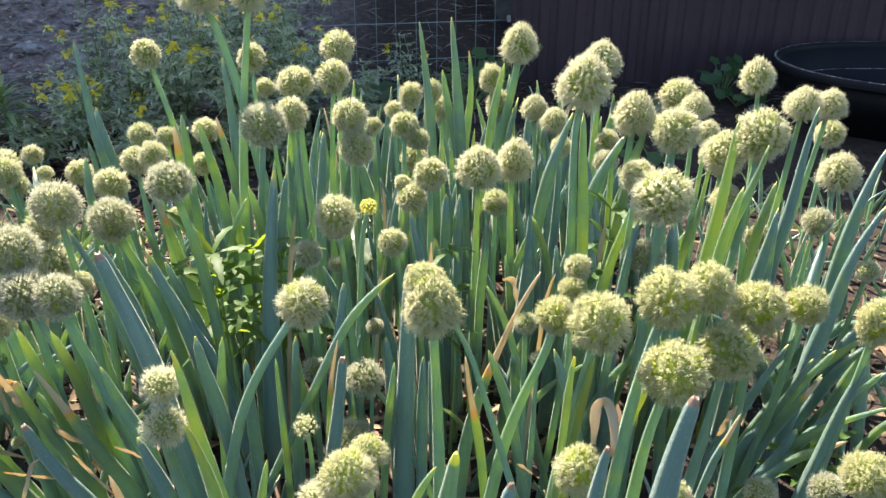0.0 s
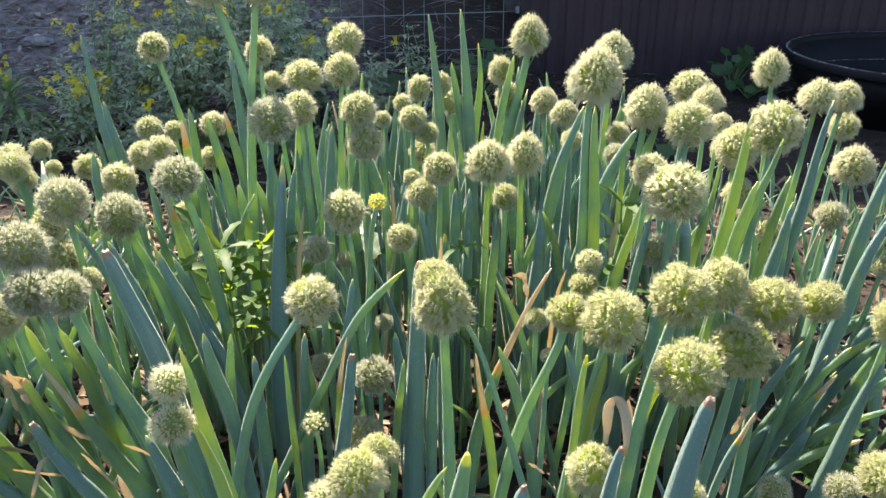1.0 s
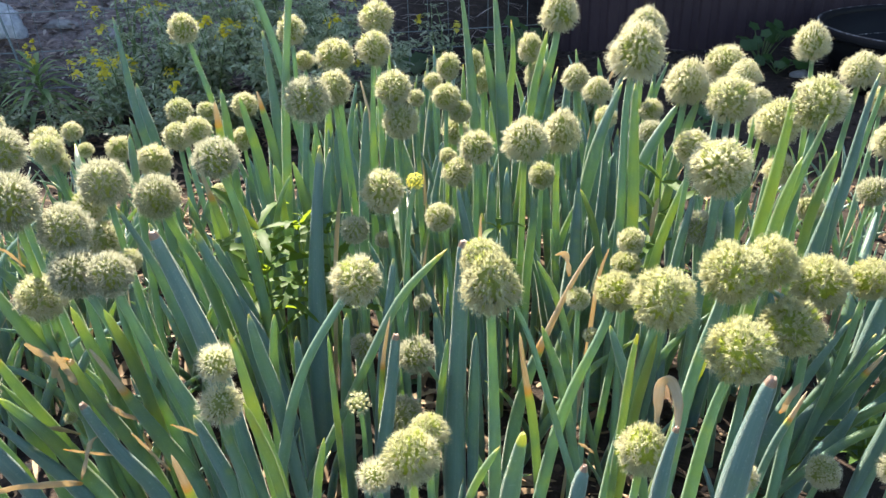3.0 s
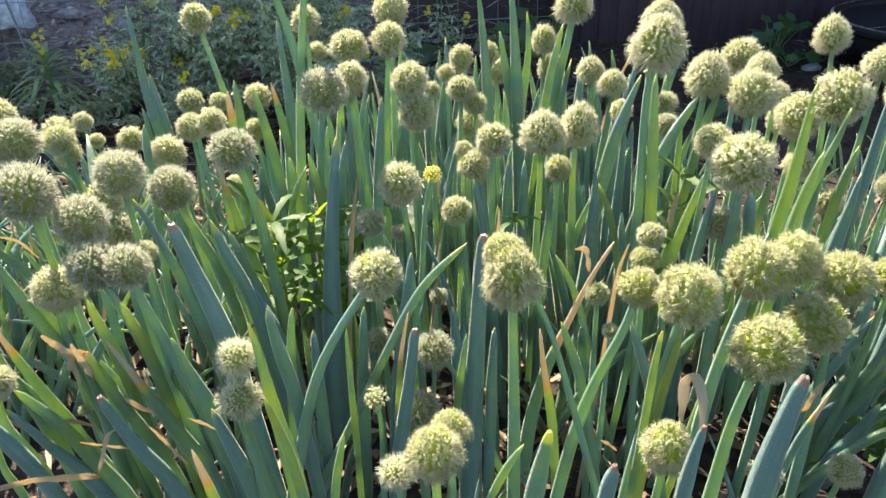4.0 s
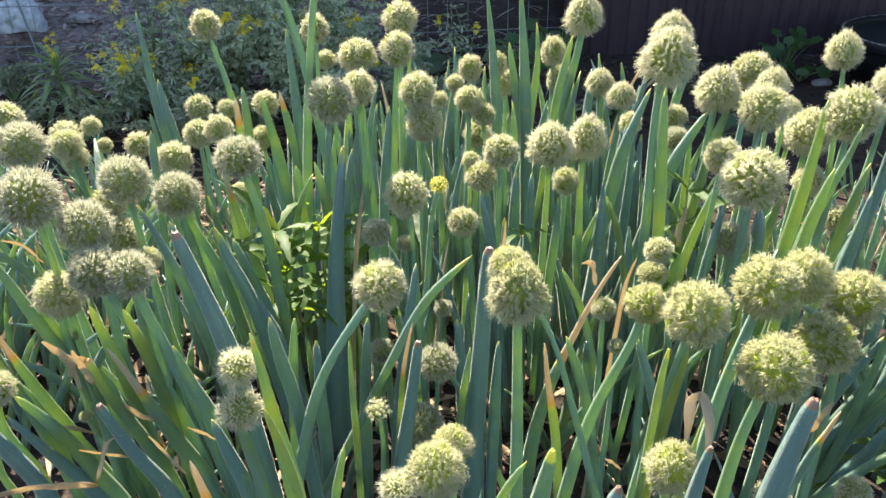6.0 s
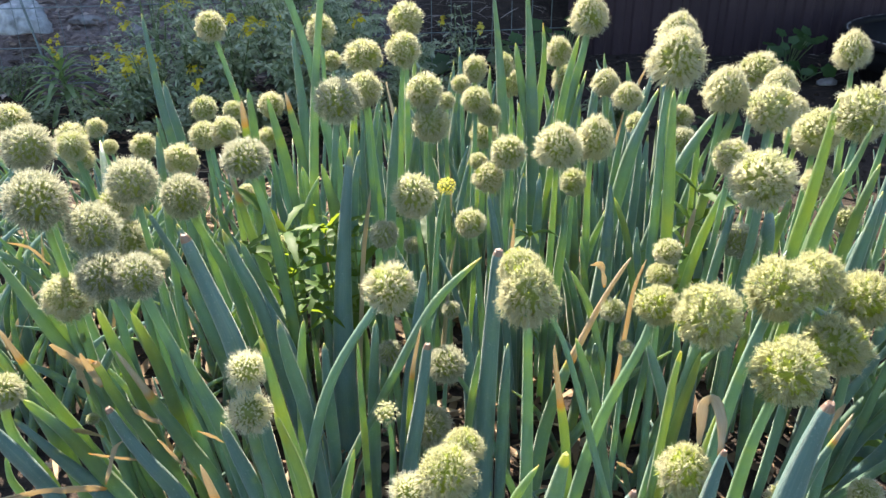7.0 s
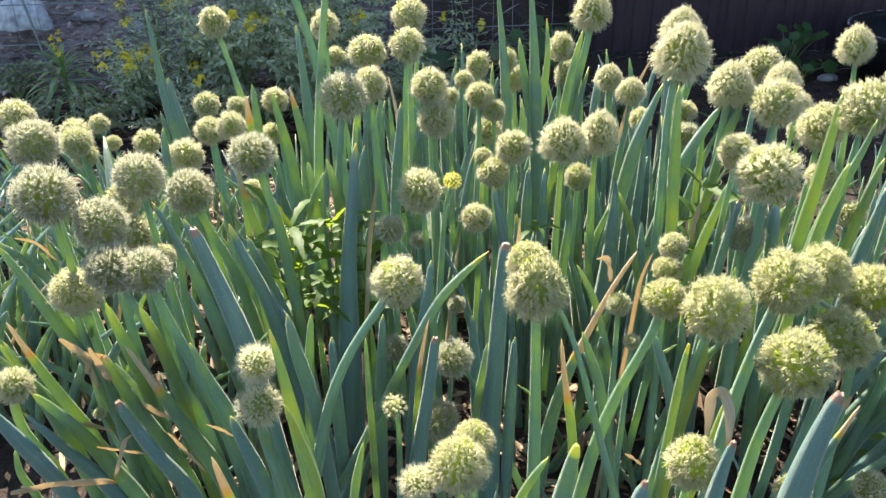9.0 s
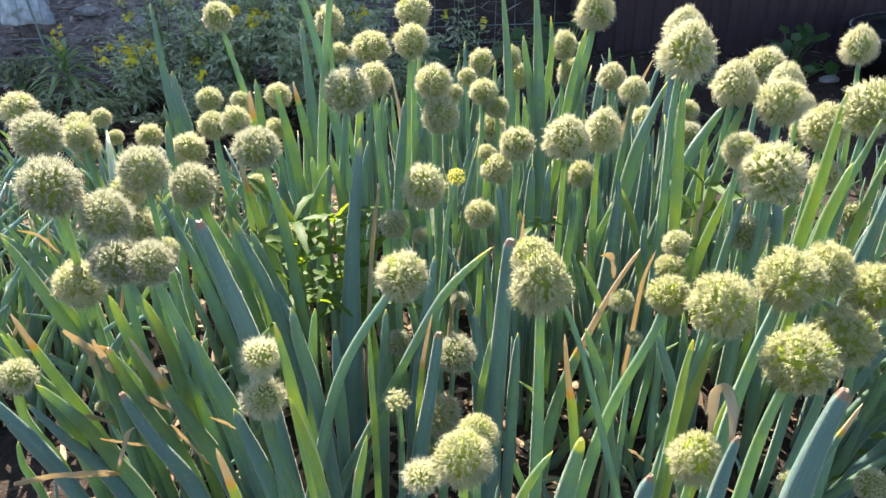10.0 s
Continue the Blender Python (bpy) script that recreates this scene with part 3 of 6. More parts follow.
toothed_weed(0.44, 0.76, 0.10, 6, 0.05, 3)


# ---- onions ----
def flower_head(name, seed, count, reach, splay, openness, mats, core=0.60, lump_size=0.05, egg=0.0, petal=0.05, dot=0.0145, skirt=0.25, bare=-0.40):
    """A round umbel of unit radius: a dense heart, six-petalled florets and fine stamens with anthers."""
    rng = random.Random(seed)
    verts, faces, index = [], [], []

    def tri_fan(pts, quads, slot):
        k = len(verts)
        verts.extend(pts)
        for q in quads:
            faces.append(tuple(i + k for i in q))
            index.append(slot)

    bm = bmesh.new()
    bmesh.ops.create_icosphere(bm, subdivisions=2, radius=core)
    bm.verts.ensure_lookup_table()
    tri_fan([v.co.copy() for v in bm.verts], [tuple(v.index for v in f.verts) for f in bm.faces], 0)
    bm.free()
    for i in range(count):
        z = 1 - 2 * (i + 0.5) / count
        a = i * 2.39996 + rng.uniform(-0.14, 0.14)
        z = max(-0.98, min(1.0, z + rng.uniform(-0.025, 0.025)))
        rad = math.sqrt(max(0.0, 1 - z * z))
        d = Vector((math.cos(a) * rad, math.sin(a) * rad, z)).normalized()
        s = d.orthogonal().normalized()
        t = d.cross(s)
        far = 1.0 + rng.uniform(-0.15, 0.06) + lump_size * noise.noise(d * 2.3 + Vector((seed, 0, 0)))
        ripe = 0.5 + 0.7 * noise.noise(d * 1.6 + Vector((0, seed, 3))) - skirt * (z + 0.1)
        low, mid, high = 0.74 * far, 0.84 * far, (0.885 + petal * ripe) * far
        turn = rng.uniform(0, 6.28)
        ring = [s * math.cos(turn + k * math.pi / 3) + t * math.sin(turn + k * math.pi / 3) for k in range(6)]
        if noise.noise(d * 1.9 + Vector((7, seed, 1))) < bare and rng.random() < 0.85:
            for k in range(0, 6, 2):
                r0, r1 = ring[k], ring[(k + 1) % 6]
                tri_fan([d * 0.7, d * 0.80 * far + r0 * 0.035, d * 0.80 * far + r1 * 0.035, d * rng.uniform(0.86, 0.97) * far + r0 * 0.06], [(0, 1, 2), (1, 3, 2)], 0)
            continue
        op = splay * openness * rng.uniform(0.7, 1.2)
        for k in range(6):
            r0, r1 = ring[k], ring[(k + 1) % 6]
            m = (r0 + r1).normalized()
            tri_fan([d * low + m * 0.010, d * mid + r0 * splay * 0.62, d * mid + r1 * splay * 0.62, d * (high + rng.uniform(-0.02, 0.02)) + m * op],
                    [(0, 1, 2), (1, 3, 2)], 1 if ripe > 0.30 else 3)
        for k in range(6 if ripe > 0.5 else 4):
            m = ring[k]
            tip = d * (far * (reach + 0.07 * min(1.0, max(-0.6, ripe - 0.4))) + rng.uniform(-0.09, 0.08)) + (m * rng.uniform(0.1, 1.5) + ring[(k + 2) % 6] * rng.uniform(-0.9, 0.9)) * splay
            foot = d * mid + m * splay * 0.3
            w = m.cross(d).normalized()
            g = dot * rng.uniform(0.6, 1.1)
            tri_fan([foot - w * 0.0045, foot + w * 0.0045, tip + w * 0.0035, tip - w * 0.0035], [(0, 1, 2, 3)], 2)
            tri_fan([tip - w * g, tip + m * g, tip + w * g * 0.4 - m * g * 0.8, tip + d * g * 1.6], [(0, 1, 3), (1, 2, 3), (2, 0, 3), (2, 1, 0)], 2)
    if egg:
        for v in verts:
            grow = 1 + egg * (0.15 - v.z) - 0.25 * egg * max(0.0, v.z) ** 2
            v.x, v.y = v.x * grow, v.y * grow
    return mesh(name, verts, faces, list(mats), index, smooth=False)


HEADS = {
    "c": [flower_head("flower_head", s, 560, 0.955, 0.066, 1.35, (PEDICEL, TEPAL, STAMEN, TEPAL_YELLOW), 0.66, 0.13, 0, 0.07, 0.018) for s in (1, 2, 3)],
    "g": [flower_head("flower_head", s, 540, 0.94, 0.066, 1.35, (PEDICEL, TEPAL_GREEN, STAMEN, TEPAL_YELLOW), 0.66, 0.14, 0, 0.06, 0.018) for s in (4, 5)],
    "k": [flower_head("flower_head", s, 520, 0.965, 0.064, 1.3, (PEDICEL, TEPAL_SHADED, STAMEN, TEPAL_SHADED), 0.66, 0.05, 0, 0.05, 0.016, 0.1, -2.0) for s in (6, 7)],
    "e": [flower_head("flower_head", s, 580, 0.965, 0.064, 1.35, (PEDICEL, TEPAL_BRIGHT, STAMEN, TEPAL), 0.66, 0.13, 0.26, 0.07, 0.017, 0.7) for s in (8, 9, 10)],
    "y": [flower_head("flower_head", s, 540, 0.945, 0.068, 1.35, (PEDICEL, TEPAL_BRIGHT, STAMEN, TEPAL_YELLOW), 0.66, 0.14, 0, 0.07, 0.018) for s in (11, 12)],
    "o": [flower_head("flower_head", s, 640, 0.93, 0.066, 1.4, (PEDICEL_LIME, TEPAL_OLIVE, STAMEN_WARM, TEPAL_OLIVE), 0.66, 0.17, 0, 0.08, 0.020, 0.3, -0.30) for s in (21, 22, 23)],
    "E": [flower_head("flower_head", s, 600, 0.945, 0.066, 1.35, (PEDICEL_LIME, TEPAL, STAMEN_WARM, TEPAL_OLIVE), 0.66, 0.14, 0.26, 0.07, 0.018, 0.6, -0.34) for s in (24, 25)],
    "f": [flower_head("flower_head", s, 380, 1.07, 0.070, 1.1, (PEDICEL, TEPAL_BRIGHT, STAMEN, TEPAL_BRIGHT), 0.62, 0.05, 0, 0.05, 0.013) for s in (13, 14)],
    "Y": [flower_head("flower_head", s, 90, 0.95, 0.13, 1.2, (PEDICEL, TEPAL_GOLD, STAMEN, TEPAL_GOLD), 0.5, 0.15) for s in (15,)],
    "v": [flower_head("flower_head", s, 60, 1.02, 0.15, 1.2, (PEDICEL, TEPAL, STAMEN, TEPAL_YELLOW), 0.5, 0.25, 0, 0.08, 0.03) for s in (16,)],
}
HEAD_LABEL = {"g": "pale green head of half-open florets", "k": "grey-green head of half-open florets, shade put into its petal colour", "y": "yellow-green head of open florets",
              "f": "cream head with long fluffy stamens", "Y": "small sparse yellow head", "v": "small sparse cream head", "e": "dense egg-shaped cream head",
              "o": "olive-cream head of packed open florets", "E": "egg-shaped cream head with a lime-green heart"}
ROOTS, rng_onion = [], random.Random(11)
PLANT_WORDS = {0: "clump of blue-green hollow onion leaves in dark soil", 1: "onion plant with one cream flower head on a stout stalk"}


def onion(x, y, heads, leaves):
    words = PLANT_WORDS.get(heads, "clump of onions with several round cream flower heads")
    root = thing("onion_plant", x, y, ground_height(x, y), words, "onion plant", "onions in flower in the bed")
    ROOTS.append(root)
    return root


def smooth(line, rounds):
    for _ in range(rounds):
        line = [line[0]] + [line[i] * 0.5 + (line[i - 1] + line[i + 1]) * 0.25 for i in range(1, len(line) - 1)] + [line[-1]]
    return line


def bloom(plant, head, r, tall, kind, width, *below):
    """A flower stalk from the soil to the head, and the head on it."""
    head, o = Vector(head), plant.location
    pts = [Vector(p) for p in below]
    pts[-1].z = o.z - 0.01
    line = smooth(glide([head] + pts, 22)[::-1], 5)
    up = (line[-1] - line[-3]).normalized()
    line[-1] = head - up * r * tall * 0.45
    v, f, fl, uv = tube(line, lambda t: 0.57 * width * (0.95 + 0.25 * math.sin(math.pi * min(1, t * 1.15)) - 0.30 * t), 0.92, 9, rng_onion.uniform(-0.5, 0.5), False, 0.0, rng_onion.uniform(0.26, 0.52), o)
    stalk = part("flower_stalk", mesh("flower_stalk", v, f, [STALK], floats=fl, uv=uv), plant)
    choice = HEADS[kind]
    ob = part("flower_head", choice[rng_onion.randrange(len(choice))], stalk, HEAD_LABEL.get(kind, ""))
    tilt = up.lerp(Vector((0, 0, 1)), 0.35).to_track_quat("Z", "Y").to_matrix().to_4x4()
    spin = Matrix.Rotation(rng_onion.uniform(0, 6.28), 4, "Z")
    ob.matrix_basis = Matrix.Translation(head - o) @ tilt @ spin @ Matrix.Diagonal((r, r, r * tall, 1))
    if kind in "eEf" and r > 0.013:
        pile = Pile()
        for k in range(2):
            a = k * 2.6 + rng_onion.uniform(-0.4, 0.4)
            pile.add(*leaf_strip(turned(a, -0.6), (0, 0, 1), r * 0.5, r * 0.22, 0.4, 5, -0.3))
        bract = part("bract", pile.mesh("bract", [PAPER]), stalk, "papery bract under the head")
        bract.location = head - o - up * r * tall * 0.66


def blade_profile(width, cut, show=0.55):
    """Half-widths from foot to tip; the upper share that shows does the tapering."""
    low = 1 - show
    if cut or width > 0.0155:
        end, power, start = (0.52, 1.0, low) if cut else (0.76, 1.15, low + 0.12 * show)
        return lambda t: 0.5 * width * (1.0 - end * max(0.0, (t - start) / (1 - start)) ** power) * (1 - (0.42 if cut else 0.6) * max(0.0, (t - 0.975) / 0.025) ** 2)
    start = low + 0.25 * show
    return lambda t: 0.5 * width * (0.94 + 0.12 * min(1.0, t / 0.4)) * (1 - 0.62 * max(0.0, (t - start) / (1 - start)) ** 1.6) * (1 - 0.75 * max(0.0, (t - 0.975) / 0.025) ** 2)


def blade(plant, width, dry, hue, cut, show, *points):
    """One hollow leaf, given from its tip to its foot."""
    width *= 1.12 if width < 0.03 else 1.0
    hue = hue * 0.92 if plant.location.x < 0.2 else 0.07 + 0.80 * hue
    o = plant.location
    pts = [Vector(p) for p in points]
    loose = cut == 2
    if not loose:
        pts[-1].z = o.z - 0.01
    cut = cut % 2
    line = smooth(glide(pts, 34)[::-1], 0 if loose else 9)
    if cut:
        line = line[:-1] + [line[-2].lerp(line[-1], f) for f in (0.3, 0.57, 0.58, 0.82, 1.0)]
    dried = dry * (0.6 if cut or dry < 0.05 else 1.0)
    flat = 0.14 if dry > 0.95 else 1.0
    full = blade_profile(width, cut, show)
    shrunk = 0.0 if cut else 0.22
    shape = lambda t: full(t) * (0.7 if dried > 0.95 else 1 - shrunk * max(0.0, min(1.0, 0.5 + (t - (1 - dried)) * 6.0 / (0.25 + dried))))
    if loose:
        seed = pts[0].x * 97
        line = [p + noise.noise_vector(Vector((seed, i * 0.22, 0))) * width * 0.10 for i, p in enumerate(line)]
        shape = lambda t: 0.40 * width * max(0.04, math.sin(math.pi * (0.06 + 0.9 * t))) ** 0.6 * (1 + 0.6 * noise.noise(Vector((t * 3.5, seed, 2))))
    v, f, fl, uv = tube(line, shape, flat, 12, rng_onion.uniform(-0.25, 0.25), bool(cut), dried if cut else max(dried, 0.004), hue, o)
    words = "dry golden-brown withered leaf" if dry > 0.85 else "leaf with a dry orange tip" if dry > 0.18 else "blunt broken-off leaf" if cut else ""
    part("leaf", mesh("leaf", v, f, [LEAF], floats=fl, uv=uv), plant, words)


# the clumps, from the front of the bed to the back
plant = onion(0.017, 0.385, 0, 1)
blade(plant, 0.0088, 0.003, 0.05, 1, 0.03, (0.042, 0.379, 0.395), (0.039, 0.380, 0.383), (0.017, 0.385, 0.000))
plant = onion(-0.062, 0.462, 3, 2)
bloom(plant, (-0.068, 0.441, 0.350), 0.0209, 1.04, 'E', 0.0085, (-0.064, 0.455, 0.175), (-0.056, 0.469, 0.000))
bloom(plant, (-0.059, 0.497, 0.325), 0.0168, 0.95, 'E', 0.0077, (-0.055, 0.483, 0.162), (-0.047, 0.468, 0.000))
bloom(plant, (-0.100, 0.491, 0.286), 0.0163, 0.79, 'f', 0.0076, (-0.091, 0.481, 0.143), (-0.072, 0.471, 0.000))
blade(plant, 0.0122, 0.000, 0.42, 1, 0.12, (0.009, 0.430, 0.377), (0.006, 0.430, 0.354), (0.002, 0.431, 0.334), (-0.031, 0.435, 0.000))
blade(plant, 0.0056, 0.007, 0.45, 0, 0.12, (-0.005, 0.461, 0.340), (-0.015, 0.462, 0.319), (-0.024, 0.462, 0.303), (-0.106, 0.467, 0.000))
plant = onion(0.104, 0.491, 1, 4)
bloom(plant, (0.111, 0.508, 0.300), 0.0215, 1.12, 'E', 0.0084, (0.100, 0.511, 0.147), (0.080, 0.509, 0.000))
blade(plant, 0.0102, 0.007, 0.00, 1, 0.14, (0.119, 0.458, 0.360), (0.115, 0.459, 0.336), (0.113, 0.460, 0.309), (0.092, 0.468, 0.000))
blade(plant, 0.0169, 0.019, 0.02, 1, 0.21, (0.166, 0.431, 0.421), (0.162, 0.433, 0.398), (0.159, 0.434, 0.369), (0.156, 0.436, 0.335), (0.136, 0.446, 0.000))
blade(plant, 0.0105, 1.000, 0.90, 2, 1.00, (0.123, 0.521, 0.312), (0.124, 0.528, 0.328), (0.126, 0.534, 0.340), (0.130, 0.536, 0.345), (0.134, 0.536, 0.345), (0.138, 0.533, 0.338), (0.140, 0.525, 0.324), (0.138, 0.515, 0.306))
blade(plant, 0.0036, 1.000, 0.90, 2, 1.00, (0.061, 0.520, 0.294), (0.067, 0.519, 0.291), (0.074, 0.517, 0.286))
plant = onion(-0.186, 0.500, 0, 2)
blade(plant, 0.0067, 0.108, 0.58, 0, 0.12, (-0.248, 0.464, 0.329), (-0.246, 0.465, 0.308), (-0.241, 0.467, 0.290), (-0.213, 0.479, 0.000))
blade(plant, 0.0081, 0.000, 0.52, 0, 0.26, (-0.203, 0.507, 0.344), (-0.193, 0.510, 0.298), (-0.186, 0.512, 0.255), (-0.158, 0.520, 0.000))
plant = onion(0.297, 0.516, 2, 0)
bloom(plant, (0.343, 0.504, 0.295), 0.0223, 1.00, 'o', 0.0087, (0.334, 0.517, 0.148), (0.318, 0.530, 0.000))
bloom(plant, (0.327, 0.528, 0.260), 0.0162, 1.00, 'k', 0.0076, (0.310, 0.516, 0.130), (0.276, 0.503, 0.000))
plant = onion(0.124, 0.574, 5, 2)
bloom(plant, (-0.016, 0.606, 0.421), 0.0190, 1.00, 'E', 0.0060, (0.013, 0.602, 0.376), (0.024, 0.601, 0.356), (0.028, 0.599, 0.342), (0.127, 0.586, 0.000))
bloom(plant, (0.130, 0.566, 0.402), 0.0274, 1.03, 'o', 0.0110, (0.123, 0.568, 0.367), (0.118, 0.569, 0.328), (0.110, 0.571, 0.280), (0.103, 0.573, 0.227), (0.084, 0.579, 0.000))
bloom(plant, (0.200, 0.615, 0.399), 0.0295, 0.98, 'o', 0.0119, (0.194, 0.625, 0.355), (0.186, 0.627, 0.313), (0.180, 0.630, 0.261), (0.177, 0.631, 0.226), (0.162, 0.637, 0.000))
bloom(plant, (0.188, 0.542, 0.368), 0.0294, 1.00, 'o', 0.0117, (0.178, 0.545, 0.329), (0.174, 0.547, 0.301), (0.171, 0.549, 0.264), (0.169, 0.550, 0.228), (0.151, 0.558, 0.000))
bloom(plant, (0.197, 0.521, 0.259), 0.0152, 1.00, 'c', 0.0074, (0.185, 0.525, 0.130), (0.161, 0.530, 0.000))
blade(plant, 0.0069, 0.000, 0.75, 0, 0.19, (0.126, 0.561, 0.371), (0.122, 0.563, 0.333), (0.116, 0.564, 0.300), (0.095, 0.571, 0.000))
blade(plant, 0.0063, 0.000, 0.60, 1, 0.11, (0.108, 0.552, 0.377), (0.105, 0.553, 0.356), (0.105, 0.553, 0.334), (0.089, 0.558, 0.000))
plant = onion(-0.295, 0.576, 0, 3)
blade(plant, 0.0148, 0.013, 0.00, 1, 0.42, (-0.366, 0.562, 0.301), (-0.359, 0.566, 0.271), (-0.344, 0.573, 0.226), (-0.326, 0.582, 0.179), (-0.293, 0.598, 0.000))
blade(plant, 0.0053, 1.000, 0.90, 2, 1.00, (-0.316, 0.540, 0.287), (-0.306, 0.544, 0.265), (-0.294, 0.550, 0.236))
blade(plant, 0.0046, 1.000, 0.90, 2, 1.00, (-0.280, 0.588, 0.245), (-0.288, 0.585, 0.254), (-0.299, 0.580, 0.264))
plant = onion(-0.212, 0.577, 3, 5)
bloom(plant, (-0.238, 0.556, 0.348), 0.0173, 1.05, 'f', 0.0078, (-0.230, 0.553, 0.174), (-0.214, 0.551, 0.000))
bloom(plant, (-0.236, 0.546, 0.313), 0.0193, 0.90, 'f', 0.0122, (-0.239, 0.546, 0.287), (-0.232, 0.547, 0.252), (-0.225, 0.549, 0.213), (-0.211, 0.554, 0.000))
bloom(plant, (-0.127, 0.628, 0.387), 0.0242, 1.02, 'c', 0.0104, (-0.145, 0.625, 0.360), (-0.165, 0.623, 0.332), (-0.184, 0.618, 0.298), (-0.197, 0.613, 0.257), (-0.205, 0.607, 0.215), (-0.259, 0.592, 0.000))
blade(plant, 0.0067, 0.020, 0.45, 0, 0.20, (-0.150, 0.538, 0.284), (-0.156, 0.537, 0.252), (-0.161, 0.536, 0.228), (-0.185, 0.530, 0.000))
blade(plant, 0.0152, 0.046, 0.55, 0, 0.46, (-0.221, 0.549, 0.385), (-0.216, 0.550, 0.356), (-0.211, 0.551, 0.304), (-0.204, 0.553, 0.248), (-0.200, 0.555, 0.208), (-0.186, 0.559, 0.000))
blade(plant, 0.0184, 0.009, 0.00, 1, 0.31, (-0.288, 0.595, 0.451), (-0.281, 0.598, 0.418), (-0.271, 0.601, 0.378), (-0.262, 0.604, 0.342), (-0.259, 0.606, 0.311), (-0.223, 0.619, 0.000))
blade(plant, 0.0114, 0.000, 0.15, 0, 0.25, (-0.227, 0.623, 0.355), (-0.222, 0.624, 0.305), (-0.213, 0.627, 0.266), (-0.190, 0.633, 0.000))
blade(plant, 0.0122, 0.000, 0.10, 0, 0.34, (-0.270, 0.565, 0.286), (-0.261, 0.568, 0.246), (-0.248, 0.572, 0.189), (-0.225, 0.581, 0.000))
plant = onion(-0.412, 0.609, 1, 10)
bloom(plant, (-0.474, 0.589, 0.296), 0.0181, 1.00, 'c', 0.0112, (-0.484, 0.589, 0.264), (-0.477, 0.592, 0.226), (-0.462, 0.598, 0.186), (-0.450, 0.607, 0.000))
blade(plant, 0.0148, 0.000, 0.10, 0, 0.49, (-0.472, 0.588, 0.266), (-0.454, 0.599, 0.220), (-0.436, 0.611, 0.176), (-0.423, 0.619, 0.141), (-0.393, 0.638, 0.000))
blade(plant, 0.0133, 0.000, 0.50, 0, 0.56, (-0.465, 0.596, 0.282), (-0.440, 0.610, 0.232), (-0.420, 0.622, 0.165), (-0.407, 0.630, 0.130), (-0.379, 0.647, 0.000))
blade(plant, 0.0142, 0.000, 0.55, 0, 0.44, (-0.491, 0.615, 0.324), (-0.479, 0.624, 0.261), (-0.463, 0.634, 0.183), (-0.443, 0.648, 0.000))
blade(plant, 0.0128, 0.000, 0.00, 0, 0.27, (-0.463, 0.535, 0.312), (-0.451, 0.550, 0.256), (-0.436, 0.562, 0.200), (-0.400, 0.590, 0.000))
blade(plant, 0.0066, 0.000, 0.50, 0, 0.29, (-0.497, 0.595, 0.216), (-0.501, 0.595, 0.180), (-0.492, 0.599, 0.155), (-0.485, 0.605, 0.000))
blade(plant, 0.0046, 1.000, 0.90, 2, 1.00, (-0.362, 0.569, 0.261), (-0.371, 0.567, 0.253), (-0.377, 0.562, 0.235), (-0.382, 0.557, 0.219))
blade(plant, 0.0057, 1.000, 0.90, 2, 1.00, (-0.361, 0.592, 0.217), (-0.380, 0.580, 0.231), (-0.398, 0.568, 0.245))
blade(plant, 0.0081, 1.000, 0.90, 2, 1.00, (-0.423, 0.633, 0.308), (-0.419, 0.636, 0.290), (-0.413, 0.639, 0.266))
blade(plant, 0.0061, 1.000, 0.90, 2, 1.00, (-0.445, 0.646, 0.291), (-0.438, 0.650, 0.277), (-0.436, 0.652, 0.248))
blade(plant, 0.0120, 1.000, 0.90, 2, 1.00, (-0.454, 0.640, 0.313), (-0.438, 0.642, 0.297), (-0.421, 0.643, 0.284))
blade(plant, 0.0100, 1.000, 0.90, 2, 1.00, (-0.442, 0.650, 0.266), (-0.434, 0.648, 0.285), (-0.418, 0.644, 0.293))
blade(plant, 0.0090, 1.000, 0.90, 2, 1.00, (-0.404, 0.655, 0.234), (-0.384, 0.652, 0.222), (-0.366, 0.650, 0.214))
blade(plant, 0.0080, 1.000, 0.90, 2, 1.00, (-0.470, 0.640, 0.205), (-0.452, 0.644, 0.208), (-0.430, 0.650, 0.196))
blade(plant, 0.0110, 1.000, 0.90, 2, 1.00, (-0.448, 0.511, 0.242), (-0.417, 0.532, 0.234), (-0.380, 0.554, 0.217))
plant = onion(0.026, 0.624, 2, 1)
bloom(plant, (-0.009, 0.592, 0.406), 0.0252, 1.24, 'E', 0.0107, (-0.008, 0.597, 0.366), (-0.006, 0.597, 0.323), (-0.004, 0.597, 0.256), (-0.003, 0.596, 0.196), (0.000, 0.596, 0.000))
bloom(plant, (0.100, 0.610, 0.385), 0.0196, 0.95, 'o', 0.0109, (0.101, 0.611, 0.359), (0.080, 0.614, 0.313), (0.066, 0.616, 0.268), (0.056, 0.617, 0.227), (0.046, 0.619, 0.163), (0.023, 0.623, 0.000))
blade(plant, 0.0082, 0.220, 0.85, 0, 0.40, (0.022, 0.658, 0.312), (0.026, 0.657, 0.275), (0.033, 0.657, 0.236), (0.040, 0.656, 0.188), (0.056, 0.653, 0.000))
plant = onion(0.247, 0.654, 4, 3)
bloom(plant, (0.256, 0.676, 0.378), 0.0250, 1.15, 'o', 0.0090, (0.262, 0.702, 0.180), (0.252, 0.713, 0.000))
bloom(plant, (0.322, 0.711, 0.338), 0.0307, 1.00, 'o', 0.0103, (0.317, 0.701, 0.164), (0.305, 0.687, 0.000))
bloom(plant, (0.280, 0.662, 0.316), 0.0322, 0.97, 'o', 0.0106, (0.268, 0.674, 0.153), (0.239, 0.676, 0.000))
